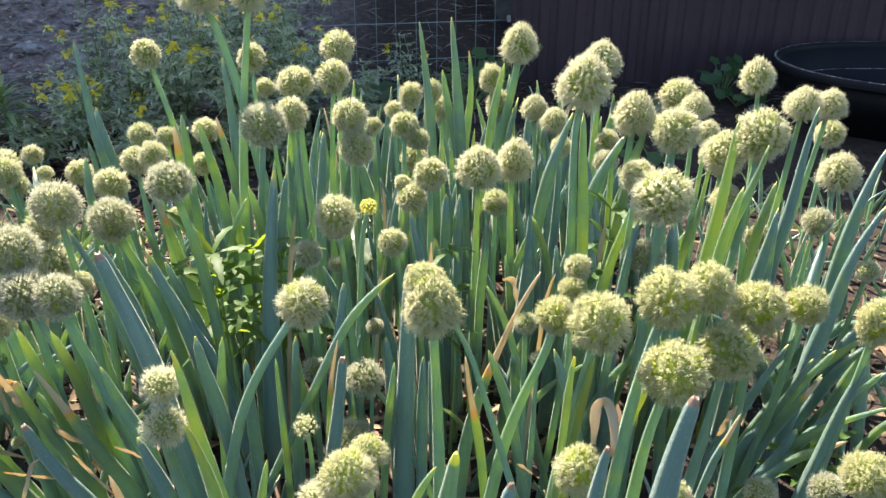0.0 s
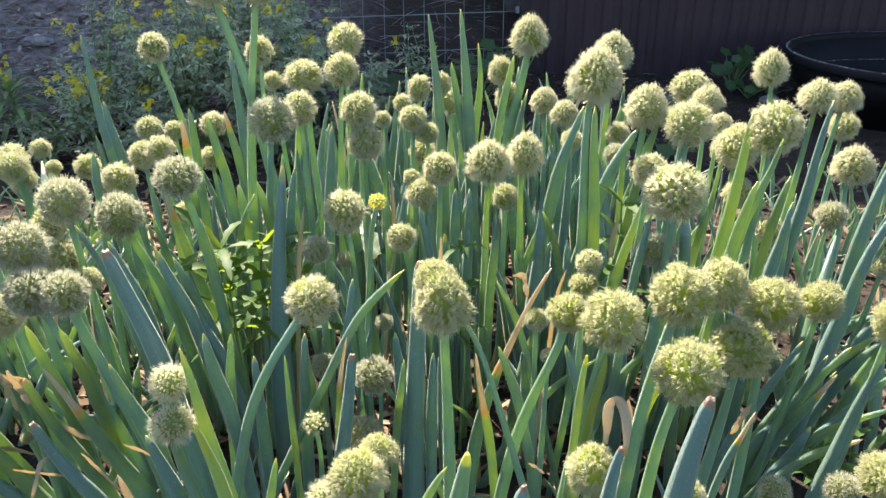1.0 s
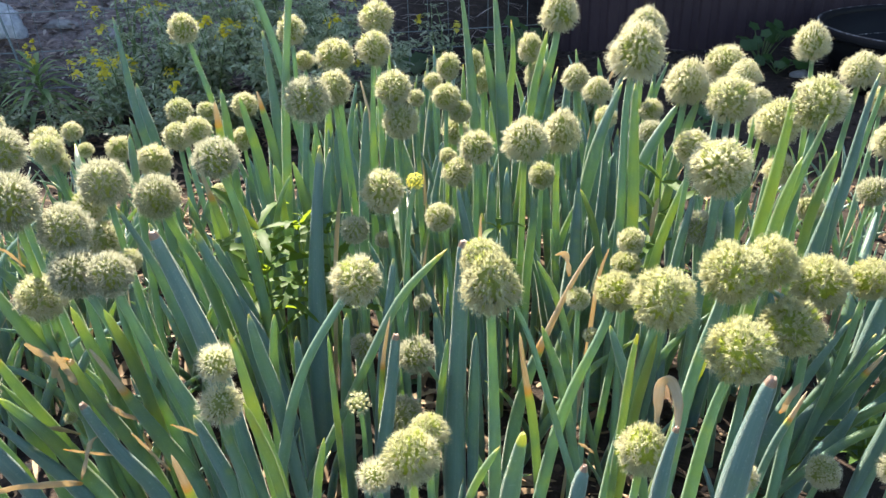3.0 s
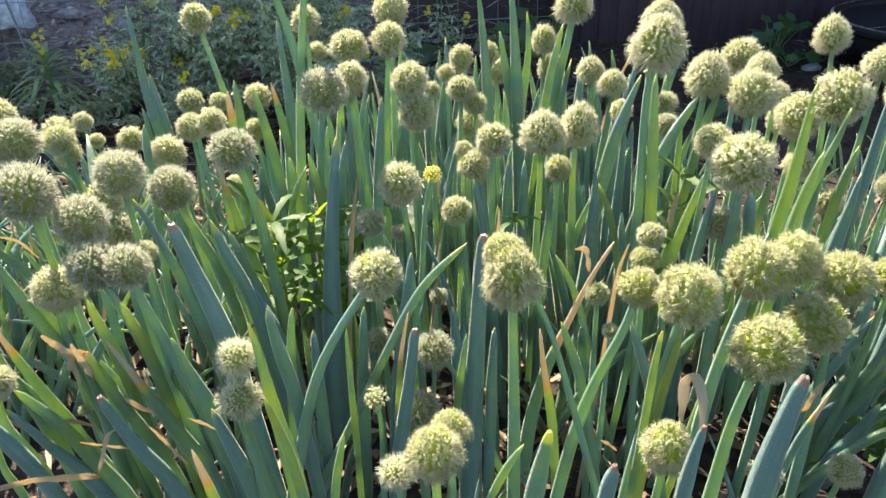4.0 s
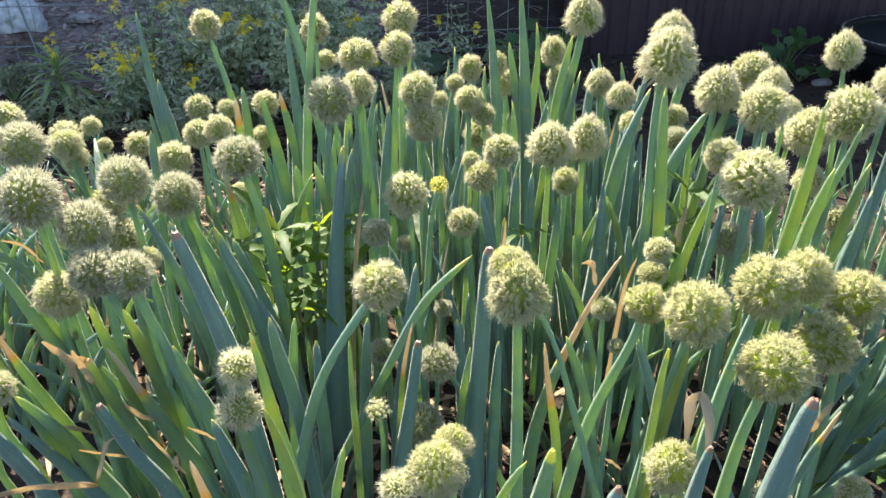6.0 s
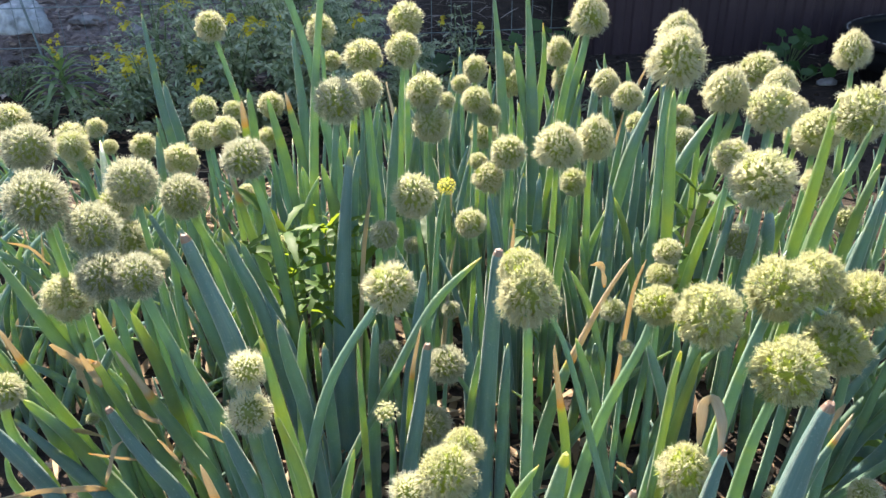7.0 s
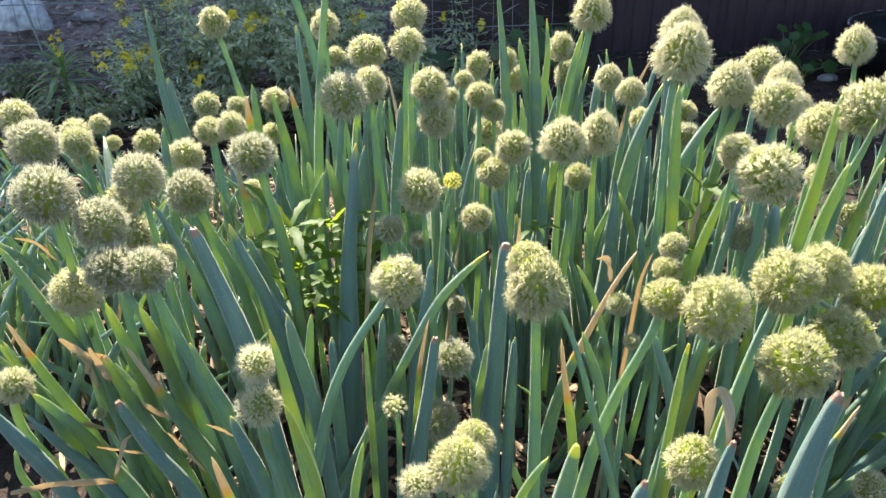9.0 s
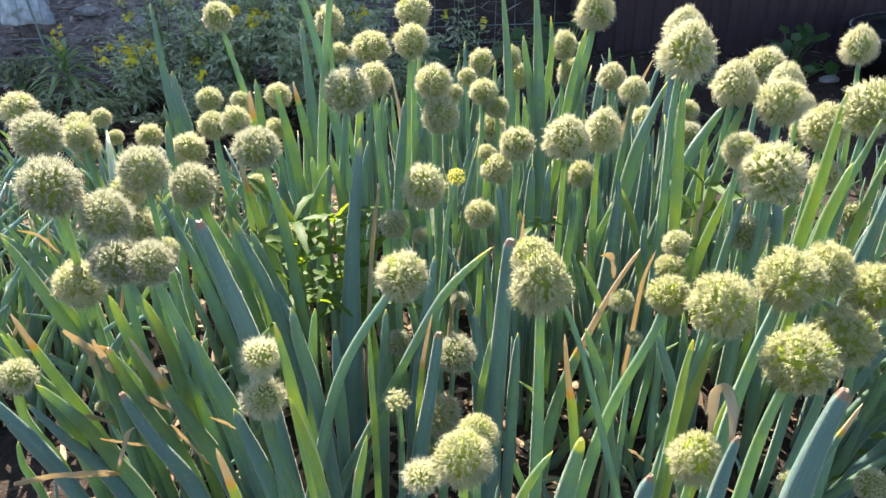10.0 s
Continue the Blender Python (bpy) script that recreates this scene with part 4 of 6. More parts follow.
bloom(plant, (0.311, 0.605, 0.188), 0.0176, 1.00, 'y', 0.0078, (0.296, 0.613, 0.094), (0.268, 0.620, 0.000))
blade(plant, 0.0080, 1.000, 0.85, 2, 1.00, (0.277, 0.616, 0.284), (0.272, 0.618, 0.266), (0.266, 0.620, 0.246))
blade(plant, 0.0062, 0.110, 0.25, 0, 0.27, (0.266, 0.580, 0.301), (0.257, 0.584, 0.262), (0.247, 0.588, 0.220), (0.220, 0.599, 0.000))
blade(plant, 0.0088, 0.000, 0.30, 0, 0.20, (0.111, 0.676, 0.310), (0.122, 0.672, 0.274), (0.132, 0.670, 0.249), (0.181, 0.656, 0.000))
plant = onion(-0.120, 0.655, 2, 4)
bloom(plant, (-0.137, 0.640, 0.243), 0.0125, 1.00, 'v', 0.0060, (-0.133, 0.640, 0.225), (-0.133, 0.640, 0.188), (-0.135, 0.640, 0.137), (-0.133, 0.640, 0.000))
bloom(plant, (-0.098, 0.680, 0.196), 0.0242, 1.00, 'k', 0.0091, (-0.094, 0.669, 0.098), (-0.086, 0.658, 0.000))
blade(plant, 0.0160, 0.015, 0.00, 1, 0.49, (-0.096, 0.645, 0.319), (-0.102, 0.644, 0.269), (-0.110, 0.643, 0.215), (-0.117, 0.643, 0.165), (-0.130, 0.641, 0.000))
blade(plant, 0.0050, 0.174, 0.80, 0, 0.25, (-0.104, 0.670, 0.323), (-0.113, 0.669, 0.277), (-0.116, 0.669, 0.244), (-0.136, 0.667, 0.000))
blade(plant, 0.0066, 0.000, 0.50, 0, 0.24, (-0.048, 0.663, 0.302), (-0.051, 0.663, 0.270), (-0.057, 0.663, 0.229), (-0.073, 0.663, 0.000))
blade(plant, 0.0060, 0.000, 0.55, 0, 0.45, (-0.164, 0.659, 0.309), (-0.164, 0.660, 0.242), (-0.163, 0.660, 0.171), (-0.163, 0.660, 0.000))
plant = onion(0.365, 0.657, 1, 1)
bloom(plant, (0.406, 0.641, 0.360), 0.0207, 1.25, 'o', 0.0084, (0.389, 0.647, 0.180), (0.359, 0.653, 0.000))
blade(plant, 0.0171, 0.000, 0.20, 0, 0.56, (0.406, 0.641, 0.317), (0.395, 0.646, 0.261), (0.388, 0.652, 0.180), (0.382, 0.655, 0.141), (0.372, 0.661, 0.000))
plant = onion(-0.299, 0.679, 2, 6)
bloom(plant, (-0.405, 0.671, 0.372), 0.0262, 1.00, 'k', 0.0107, (-0.394, 0.675, 0.339), (-0.384, 0.680, 0.298), (-0.372, 0.686, 0.246), (-0.354, 0.694, 0.182), (-0.328, 0.706, 0.000))
bloom(plant, (-0.370, 0.668, 0.373), 0.0240, 1.00, 'k', 0.0128, (-0.368, 0.669, 0.346), (-0.355, 0.674, 0.302), (-0.343, 0.679, 0.244), (-0.325, 0.686, 0.174), (-0.304, 0.695, 0.000))
blade(plant, 0.0076, 0.048, 0.40, 0, 0.19, (-0.047, 0.695, 0.385), (-0.068, 0.694, 0.365), (-0.090, 0.692, 0.341), (-0.102, 0.690, 0.322), (-0.257, 0.678, 0.000))
blade(plant, 0.0100, 0.000, 0.50, 0, 0.36, (-0.216, 0.666, 0.329), (-0.223, 0.665, 0.271), (-0.226, 0.664, 0.210), (-0.235, 0.661, 0.000))
blade(plant, 0.0168, 0.175, 0.45, 0, 0.58, (-0.383, 0.625, 0.317), (-0.372, 0.630, 0.285), (-0.359, 0.636, 0.245), (-0.345, 0.642, 0.202), (-0.323, 0.652, 0.135), (-0.299, 0.662, 0.000))
blade(plant, 0.0163, 0.039, 0.40, 1, 0.65, (-0.417, 0.644, 0.291), (-0.409, 0.649, 0.251), (-0.392, 0.656, 0.203), (-0.375, 0.665, 0.145), (-0.366, 0.669, 0.103), (-0.351, 0.677, 0.000))
blade(plant, 0.0113, 0.000, 0.65, 0, 0.31, (-0.385, 0.670, 0.333), (-0.373, 0.675, 0.281), (-0.366, 0.679, 0.230), (-0.343, 0.690, 0.000))
blade(plant, 0.0166, 0.000, 0.30, 0, 0.35, (-0.328, 0.640, 0.311), (-0.316, 0.645, 0.256), (-0.302, 0.651, 0.203), (-0.275, 0.662, 0.000))
plant = onion(-0.041, 0.716, 0, 3)
blade(plant, 0.0236, 0.070, 0.00, 1, 0.77, (-0.031, 0.694, 0.393), (-0.033, 0.694, 0.369), (-0.036, 0.694, 0.315), (-0.040, 0.694, 0.234), (-0.043, 0.694, 0.161), (-0.044, 0.694, 0.089), (-0.046, 0.694, 0.000))
blade(plant, 0.0126, 0.000, 0.10, 0, 0.44, (-0.064, 0.760, 0.275), (-0.060, 0.760, 0.216), (-0.057, 0.760, 0.154), (-0.052, 0.760, 0.000))
blade(plant, 0.0104, 0.000, 0.20, 0, 0.39, (-0.020, 0.692, 0.291), (-0.022, 0.692, 0.236), (-0.023, 0.692, 0.178), (-0.026, 0.692, 0.000))
plant = onion(-0.171, 0.719, 0, 3)
blade(plant, 0.0124, 0.025, 0.00, 0, 0.62, (-0.106, 0.749, 0.347), (-0.110, 0.749, 0.309), (-0.118, 0.748, 0.267), (-0.123, 0.748, 0.216), (-0.131, 0.746, 0.131), (-0.140, 0.746, 0.000))
blade(plant, 0.0121, 0.000, 0.20, 0, 0.58, (-0.154, 0.713, 0.302), (-0.160, 0.712, 0.218), (-0.163, 0.711, 0.127), (-0.167, 0.710, 0.000))
blade(plant, 0.0120, 0.000, 0.10, 0, 0.52, (-0.206, 0.700, 0.282), (-0.206, 0.700, 0.211), (-0.205, 0.700, 0.135), (-0.205, 0.700, 0.000))
plant = onion(-0.432, 0.724, 4, 5)
bloom(plant, (-0.472, 0.703, 0.434), 0.0316, 1.00, 'k', 0.0097, (-0.468, 0.706, 0.391), (-0.465, 0.708, 0.359), (-0.446, 0.719, 0.000))
bloom(plant, (-0.426, 0.709, 0.402), 0.0281, 1.00, 'k', 0.0098, (-0.416, 0.718, 0.201), (-0.397, 0.728, 0.000))
bloom(plant, (-0.466, 0.706, 0.328), 0.0271, 1.00, 'c', 0.0115, (-0.474, 0.706, 0.290), (-0.467, 0.709, 0.243), (-0.458, 0.712, 0.204), (-0.450, 0.716, 0.000))
bloom(plant, (-0.516, 0.775, 0.118), 0.0082, 1.00, 'g', 0.0061, (-0.493, 0.769, 0.059), (-0.451, 0.763, 0.000))
blade(plant, 0.0114, 0.000, 0.40, 0, 0.39, (-0.517, 0.680, 0.391), (-0.503, 0.688, 0.349), (-0.494, 0.695, 0.307), (-0.482, 0.702, 0.268), (-0.472, 0.707, 0.243), (-0.432, 0.733, 0.000))
blade(plant, 0.0098, 0.120, 0.52, 0, 0.47, (-0.501, 0.640, 0.330), (-0.492, 0.646, 0.291), (-0.481, 0.653, 0.246), (-0.470, 0.660, 0.206), (-0.461, 0.666, 0.179), (-0.434, 0.683, 0.000))
blade(plant, 0.0150, 0.000, 0.60, 0, 0.79, (-0.546, 0.680, 0.281), (-0.533, 0.688, 0.234), (-0.509, 0.702, 0.179), (-0.492, 0.712, 0.132), (-0.472, 0.725, 0.062), (-0.460, 0.732, 0.000))
blade(plant, 0.0132, 0.000, 0.45, 0, 0.38, (-0.489, 0.701, 0.316), (-0.471, 0.711, 0.255), (-0.456, 0.720, 0.198), (-0.426, 0.737, 0.000))
blade(plant, 0.0116, 0.000, 0.60, 0, 0.32, (-0.427, 0.686, 0.326), (-0.419, 0.691, 0.276), (-0.410, 0.696, 0.224), (-0.389, 0.707, 0.000))
plant = onion(0.072, 0.725, 3, 4)
bloom(plant, (-0.082, 0.693, 0.264), 0.0214, 1.00, 'k', 0.0069, (-0.065, 0.694, 0.244), (-0.056, 0.693, 0.227), (0.032, 0.694, 0.000))
bloom(plant, (0.090, 0.749, 0.298), 0.0141, 1.00, 'g', 0.0072, (0.091, 0.740, 0.149), (0.092, 0.731, 0.000))
bloom(plant, (0.101, 0.718, 0.272), 0.0092, 1.00, 'y', 0.0063, (0.097, 0.706, 0.136), (0.091, 0.694, 0.000))
blade(plant, 0.0157, 0.369, 0.45, 0, 0.88, (0.104, 0.754, 0.357), (0.089, 0.756, 0.328), (0.075, 0.758, 0.293), (0.063, 0.759, 0.257), (0.044, 0.761, 0.204), (0.026, 0.762, 0.123), (0.019, 0.762, 0.045), (0.012, 0.763, 0.000))
blade(plant, 0.0059, 1.000, 0.90, 0, 0.23, (0.120, 0.754, 0.356), (0.110, 0.756, 0.322), (0.108, 0.757, 0.273), (0.086, 0.762, 0.000))
blade(plant, 0.0069, 1.000, 0.90, 2, 1.00, (0.063, 0.749, 0.351), (0.074, 0.751, 0.349), (0.079, 0.746, 0.327))
blade(plant, 0.0091, 0.000, 0.40, 0, 0.25, (0.047, 0.698, 0.295), (0.057, 0.696, 0.263), (0.071, 0.694, 0.223), (0.113, 0.686, 0.000))
plant = onion(0.330, 0.751, 1, 8)
bloom(plant, (0.387, 0.738, 0.326), 0.0236, 1.00, 'o', 0.0090, (0.369, 0.742, 0.163), (0.336, 0.746, 0.000))
blade(plant, 0.0157, 0.000, 0.10, 0, 0.74, (0.406, 0.737, 0.260), (0.385, 0.746, 0.190), (0.356, 0.759, 0.117), (0.347, 0.764, 0.070), (0.335, 0.769, 0.000))
blade(plant, 0.0139, 0.000, 0.10, 0, 0.54, (0.370, 0.726, 0.285), (0.346, 0.736, 0.213), (0.322, 0.746, 0.135), (0.299, 0.756, 0.000))
blade(plant, 0.0079, 0.000, 0.60, 0, 0.52, (0.456, 0.665, 0.247), (0.418, 0.686, 0.212), (0.384, 0.703, 0.172), (0.367, 0.711, 0.131), (0.312, 0.739, 0.000))
blade(plant, 0.0111, 0.000, 0.35, 0, 0.73, (0.426, 0.732, 0.274), (0.395, 0.746, 0.206), (0.368, 0.758, 0.125), (0.357, 0.764, 0.078), (0.341, 0.771, 0.000))
blade(plant, 0.0095, 0.122, 0.40, 0, 0.49, (0.411, 0.720, 0.247), (0.387, 0.732, 0.185), (0.367, 0.742, 0.130), (0.341, 0.755, 0.000))
blade(plant, 0.0104, 0.000, 0.30, 0, 0.56, (0.481, 0.730, 0.246), (0.448, 0.749, 0.173), (0.419, 0.764, 0.112), (0.391, 0.780, 0.000))
blade(plant, 0.0126, 0.000, 0.15, 0, 0.47, (0.383, 0.697, 0.196), (0.370, 0.704, 0.144), (0.354, 0.712, 0.106), (0.335, 0.721, 0.000))
blade(plant, 0.0083, 0.080, 0.50, 0, 0.27, (0.413, 0.651, 0.216), (0.393, 0.662, 0.194), (0.368, 0.676, 0.167), (0.282, 0.722, 0.000))
plant = onion(0.149, 0.770, 2, 2)
bloom(plant, (0.153, 0.806, 0.339), 0.0164, 1.00, 'y', 0.0076, (0.143, 0.806, 0.170), (0.124, 0.806, 0.000))
bloom(plant, (0.145, 0.785, 0.322), 0.0173, 0.86, 'o', 0.0078, (0.146, 0.778, 0.161), (0.149, 0.770, 0.000))
blade(plant, 0.0068, 0.016, 0.55, 0, 0.20, (0.049, 0.790, 0.323), (0.066, 0.788, 0.290), (0.077, 0.785, 0.263), (0.144, 0.774, 0.000))
blade(plant, 0.0082, 0.000, 0.80, 0, 0.25, (0.225, 0.711, 0.256), (0.215, 0.715, 0.218), (0.208, 0.718, 0.194), (0.178, 0.729, 0.000))
plant = onion(0.229, 0.808, 2, 2)
bloom(plant, (0.236, 0.793, 0.429), 0.0357, 0.94, 'y', 0.0120, (0.237, 0.793, 0.390), (0.237, 0.794, 0.358), (0.233, 0.794, 0.330), (0.228, 0.796, 0.000))
bloom(plant, (0.230, 0.813, 0.350), 0.0230, 0.90, 'k', 0.0089, (0.229, 0.787, 0.177), (0.220, 0.799, 0.000))
blade(plant, 0.0085, 0.000, 0.25, 0, 0.21, (0.216, 0.803, 0.398), (0.210, 0.805, 0.352), (0.205, 0.806, 0.314), (0.183, 0.813, 0.000))
blade(plant, 0.0124, 0.000, 0.20, 0, 0.10, (0.263, 0.831, 0.381), (0.266, 0.829, 0.341), (0.284, 0.822, 0.000))
plant = onion(-0.017, 0.809, 0, 1)
blade(plant, 0.0044, 1.000, 0.90, 2, 1.00, (-0.013, 0.809, 0.368), (-0.015, 0.809, 0.327), (-0.017, 0.809, 0.306))
plant = onion(-0.373, 0.818, 4, 2)
bloom(plant, (-0.454, 0.830, 0.333), 0.0257, 1.00, 'c', 0.0094, (-0.442, 0.820, 0.166), (-0.420, 0.811, 0.000))
bloom(plant, (-0.430, 0.815, 0.411), 0.0291, 1.00, 'k', 0.0100, (-0.412, 0.819, 0.206), (-0.379, 0.823, 0.000))
bloom(plant, (-0.472, 0.855, 0.368), 0.0221, 1.00, 'c', 0.0087, (-0.459, 0.866, 0.184), (-0.435, 0.877, 0.000))
bloom(plant, (-0.407, 0.788, 0.328), 0.0149, 1.00, 'g', 0.0073, (-0.394, 0.786, 0.164), (-0.370, 0.784, 0.000))
blade(plant, 0.0151, 0.000, 0.30, 0, 0.53, (-0.399, 0.769, 0.400), (-0.385, 0.774, 0.360), (-0.370, 0.780, 0.309), (-0.359, 0.785, 0.248), (-0.346, 0.790, 0.190), (-0.319, 0.800, 0.000))
blade(plant, 0.0126, 0.000, 0.20, 0, 0.26, (-0.377, 0.790, 0.372), (-0.369, 0.794, 0.330), (-0.353, 0.800, 0.276), (-0.315, 0.815, 0.000))
plant = onion(-0.109, 0.847, 7, 0)
bloom(plant, (-0.125, 0.853, 0.382), 0.0258, 1.12, 'c', 0.0083, (-0.121, 0.853, 0.348), (-0.118, 0.854, 0.303), (-0.102, 0.855, 0.000))
bloom(plant, (-0.089, 0.876, 0.385), 0.0117, 1.00, 'Y', 0.0078, (-0.096, 0.876, 0.369), (-0.100, 0.875, 0.330), (-0.102, 0.875, 0.293), (-0.123, 0.874, 0.000))
bloom(plant, (-0.061, 0.865, 0.344), 0.0188, 1.00, 'c', 0.0086, (-0.054, 0.865, 0.320), (-0.051, 0.865, 0.276), (-0.029, 0.865, 0.000))
bloom(plant, (-0.159, 0.839, 0.340), 0.0179, 1.00, 'k', 0.0079, (-0.155, 0.848, 0.170), (-0.148, 0.858, 0.000))
bloom(plant, (-0.129, 0.862, 0.316), 0.0113, 1.00, 'k', 0.0066, (-0.122, 0.853, 0.158), (-0.108, 0.844, 0.000))
bloom(plant, (-0.083, 0.838, 0.243), 0.0114, 1.00, 'k', 0.0047, (-0.085, 0.838, 0.232), (-0.087, 0.838, 0.204), (-0.098, 0.837, 0.000))
bloom(plant, (-0.153, 0.799, 0.206), 0.0164, 1.00, 'k', 0.0060, (-0.153, 0.799, 0.188), (-0.154, 0.799, 0.147), (-0.155, 0.799, 0.000))
plant = onion(0.399, 0.849, 1, 3)
bloom(plant, (0.520, 0.865, 0.305), 0.0151, 1.00, 'g', 0.0074, (0.497, 0.866, 0.153), (0.455, 0.867, 0.000))
blade(plant, 0.0143, 0.000, 0.10, 0, 0.26, (0.400, 0.874, 0.385), (0.395, 0.877, 0.320), (0.390, 0.879, 0.286), (0.374, 0.887, 0.000))
blade(plant, 0.0108, 0.000, 0.50, 0, 0.40, (0.480, 0.780, 0.259), (0.448, 0.796, 0.212), (0.419, 0.812, 0.165), (0.359, 0.842, 0.000))
blade(plant, 0.0169, 0.000, 0.10, 0, 0.45, (0.467, 0.769, 0.430), (0.446, 0.777, 0.368), (0.440, 0.783, 0.288), (0.432, 0.788, 0.240), (0.408, 0.801, 0.000))
plant = onion(-0.245, 0.851, 1, 6)
bloom(plant, (-0.309, 0.840, 0.429), 0.0281, 0.91, 'k', 0.0119, (-0.301, 0.842, 0.402), (-0.293, 0.844, 0.363), (-0.287, 0.846, 0.312), (-0.281, 0.848, 0.250), (-0.260, 0.854, 0.000))
blade(plant, 0.0335, 0.037, 0.00, 0, 0.93, (-0.202, 0.897, 0.423), (-0.210, 0.892, 0.358), (-0.219, 0.885, 0.263), (-0.224, 0.875, 0.135), (-0.224, 0.867, 0.030), (-0.225, 0.866, 0.000))
blade(plant, 0.0068, 1.000, 0.80, 0, 0.23, (-0.180, 0.891, 0.373), (-0.188, 0.890, 0.322), (-0.193, 0.889, 0.288), (-0.216, 0.885, 0.000))
blade(plant, 0.0120, 0.000, 0.10, 0, 0.32, (-0.304, 0.808, 0.287), (-0.291, 0.812, 0.240), (-0.276, 0.817, 0.198), (-0.240, 0.827, 0.000))
blade(plant, 0.0126, 0.043, 0.25, 0, 0.29, (-0.328, 0.790, 0.366), (-0.316, 0.794, 0.316), (-0.298, 0.799, 0.262), (-0.258, 0.813, 0.000))
blade(plant, 0.0120, 0.034, 0.30, 0, 0.34, (-0.324, 0.830, 0.334), (-0.307, 0.835, 0.272), (-0.292, 0.840, 0.223), (-0.257, 0.850, 0.000))
blade(plant, 0.0092, 0.000, 0.50, 0, 0.20, (-0.299, 0.854, 0.380), (-0.291, 0.856, 0.337), (-0.288, 0.857, 0.307), (-0.262, 0.865, 0.000))
plant = onion(-0.587, 0.880, 0, 1)
blade(plant, 0.0056, 1.000, 0.90, 2, 1.00, (-0.620, 0.859, 0.313), (-0.602, 0.871, 0.300), (-0.587, 0.880, 0.272))
plant = onion(0.467, 0.890, 0, 3)
blade(plant, 0.0180, 0.000, 0.10, 0, 0.40, (0.522, 0.889, 0.454), (0.511, 0.893, 0.405), (0.503, 0.897, 0.337), (0.500, 0.901, 0.272), (0.482, 0.911, 0.000))
blade(plant, 0.0129, 0.000, 0.35, 0, 0.57, (0.541, 0.826, 0.241), (0.509, 0.844, 0.189), (0.481, 0.860, 0.110), (0.453, 0.876, 0.000))
blade(plant, 0.0127, 0.000, 0.20, 0, 0.40, (0.541, 0.840, 0.272), (0.518, 0.853, 0.233), (0.501, 0.864, 0.168), (0.464, 0.885, 0.000))
plant = onion(0.269, 0.900, 0, 1)
blade(plant, 0.0079, 0.000, 0.65, 0, 0.12, (0.306, 0.885, 0.373), (0.299, 0.888, 0.329), (0.269, 0.900, 0.000))
plant = onion(0.176, 0.913, 2, 4)
bloom(plant, (0.167, 0.920, 0.526), 0.0318, 1.14, 'e', 0.0109, (0.160, 0.934, 0.484), (0.162, 0.934, 0.417), (0.166, 0.935, 0.306), (0.164, 0.935, 0.000))
bloom(plant, (0.229, 0.876, 0.423), 0.0223, 1.00, 'c', 0.0087, (0.214, 0.875, 0.212), (0.187, 0.874, 0.000))
blade(plant, 0.0120, 0.000, 0.58, 0, 0.36, (0.170, 0.932, 0.485), (0.173, 0.931, 0.418), (0.181, 0.929, 0.309), (0.192, 0.927, 0.000))
blade(plant, 0.0100, 0.000, 0.65, 0, 0.28, (0.230, 0.887, 0.385), (0.216, 0.891, 0.326), (0.206, 0.894, 0.280), (0.170, 0.904, 0.000))
blade(plant, 0.0079, 0.010, 0.65, 0, 0.20, (0.116, 0.949, 0.344), (0.131, 0.947, 0.308), (0.139, 0.944, 0.278), (0.193, 0.933, 0.000))
blade(plant, 0.0072, 1.000, 0.90, 2, 1.00, (0.196, 0.873, 0.362), (0.192, 0.874, 0.334), (0.192, 0.875, 0.312))
plant = onion(-0.509, 0.940, 1, 1)
bloom(plant, (-0.613, 0.936, 0.407), 0.0331, 1.00, 'k', 0.0108, (-0.588, 0.924, 0.203), (-0.541, 0.912, 0.000))
blade(plant, 0.0087, 0.003, 0.40, 0, 0.11, (-0.462, 0.974, 0.416), (-0.464, 0.973, 0.370), (-0.477, 0.967, 0.000))
plant = onion(-0.299, 0.953, 5, 4)
bloom(plant, (-0.423, 0.929, 0.347), 0.0314, 1.00, 'k', 0.0142, (-0.415, 0.932, 0.313), (-0.400, 0.937, 0.274), (-0.380, 0.944, 0.212), (-0.343, 0.958, 0.000))
bloom(plant, (-0.370, 0.963, 0.423), 0.0196, 1.00, 'c', 0.0082, (-0.357, 0.951, 0.212), (-0.332, 0.938, 0.000))
bloom(plant, (-0.355, 0.971, 0.334), 0.0147, 1.00, 'y', 0.0073, (-0.348, 0.974, 0.167), (-0.336, 0.976, 0.000))
bloom(plant, (-0.301, 0.927, 0.285), 0.0122, 1.00, 'y', 0.0068, (-0.295, 0.937, 0.142), (-0.286, 0.948, 0.000))
bloom(plant, (-0.228, 0.974, 0.458), 0.0315, 1.00, 'k', 0.0112, (-0.232, 0.974, 0.420), (-0.236, 0.973, 0.387), (-0.241, 0.972, 0.341), (-0.263, 0.967, 0.000))
blade(plant, 0.0064, 0.000, 0.50, 0, 0.20, (-0.250, 0.942, 0.372), (-0.269, 0.939, 0.338), (-0.277, 0.935, 0.301), (-0.342, 0.919, 0.000))
blade(plant, 0.0114, 0.093, 0.50, 0, 0.46, (-0.354, 0.910, 0.387), (-0.342, 0.914, 0.325), (-0.331, 0.917, 0.269), (-0.319, 0.921, 0.209), (-0.296, 0.928, 0.000))
blade(plant, 0.0103, 0.000, 0.30, 0, 0.28, (-0.205, 0.977, 0.393), (-0.214, 0.976, 0.340), (-0.219, 0.975, 0.284), (-0.238, 0.972, 0.000))
blade(plant, 0.0087, 0.000, 0.50, 0, 0.08, (-0.277, 0.964, 0.375), (-0.274, 0.965, 0.344), (-0.256, 0.969, 0.000))
plant = onion(-0.007, 0.961, 3, 6)
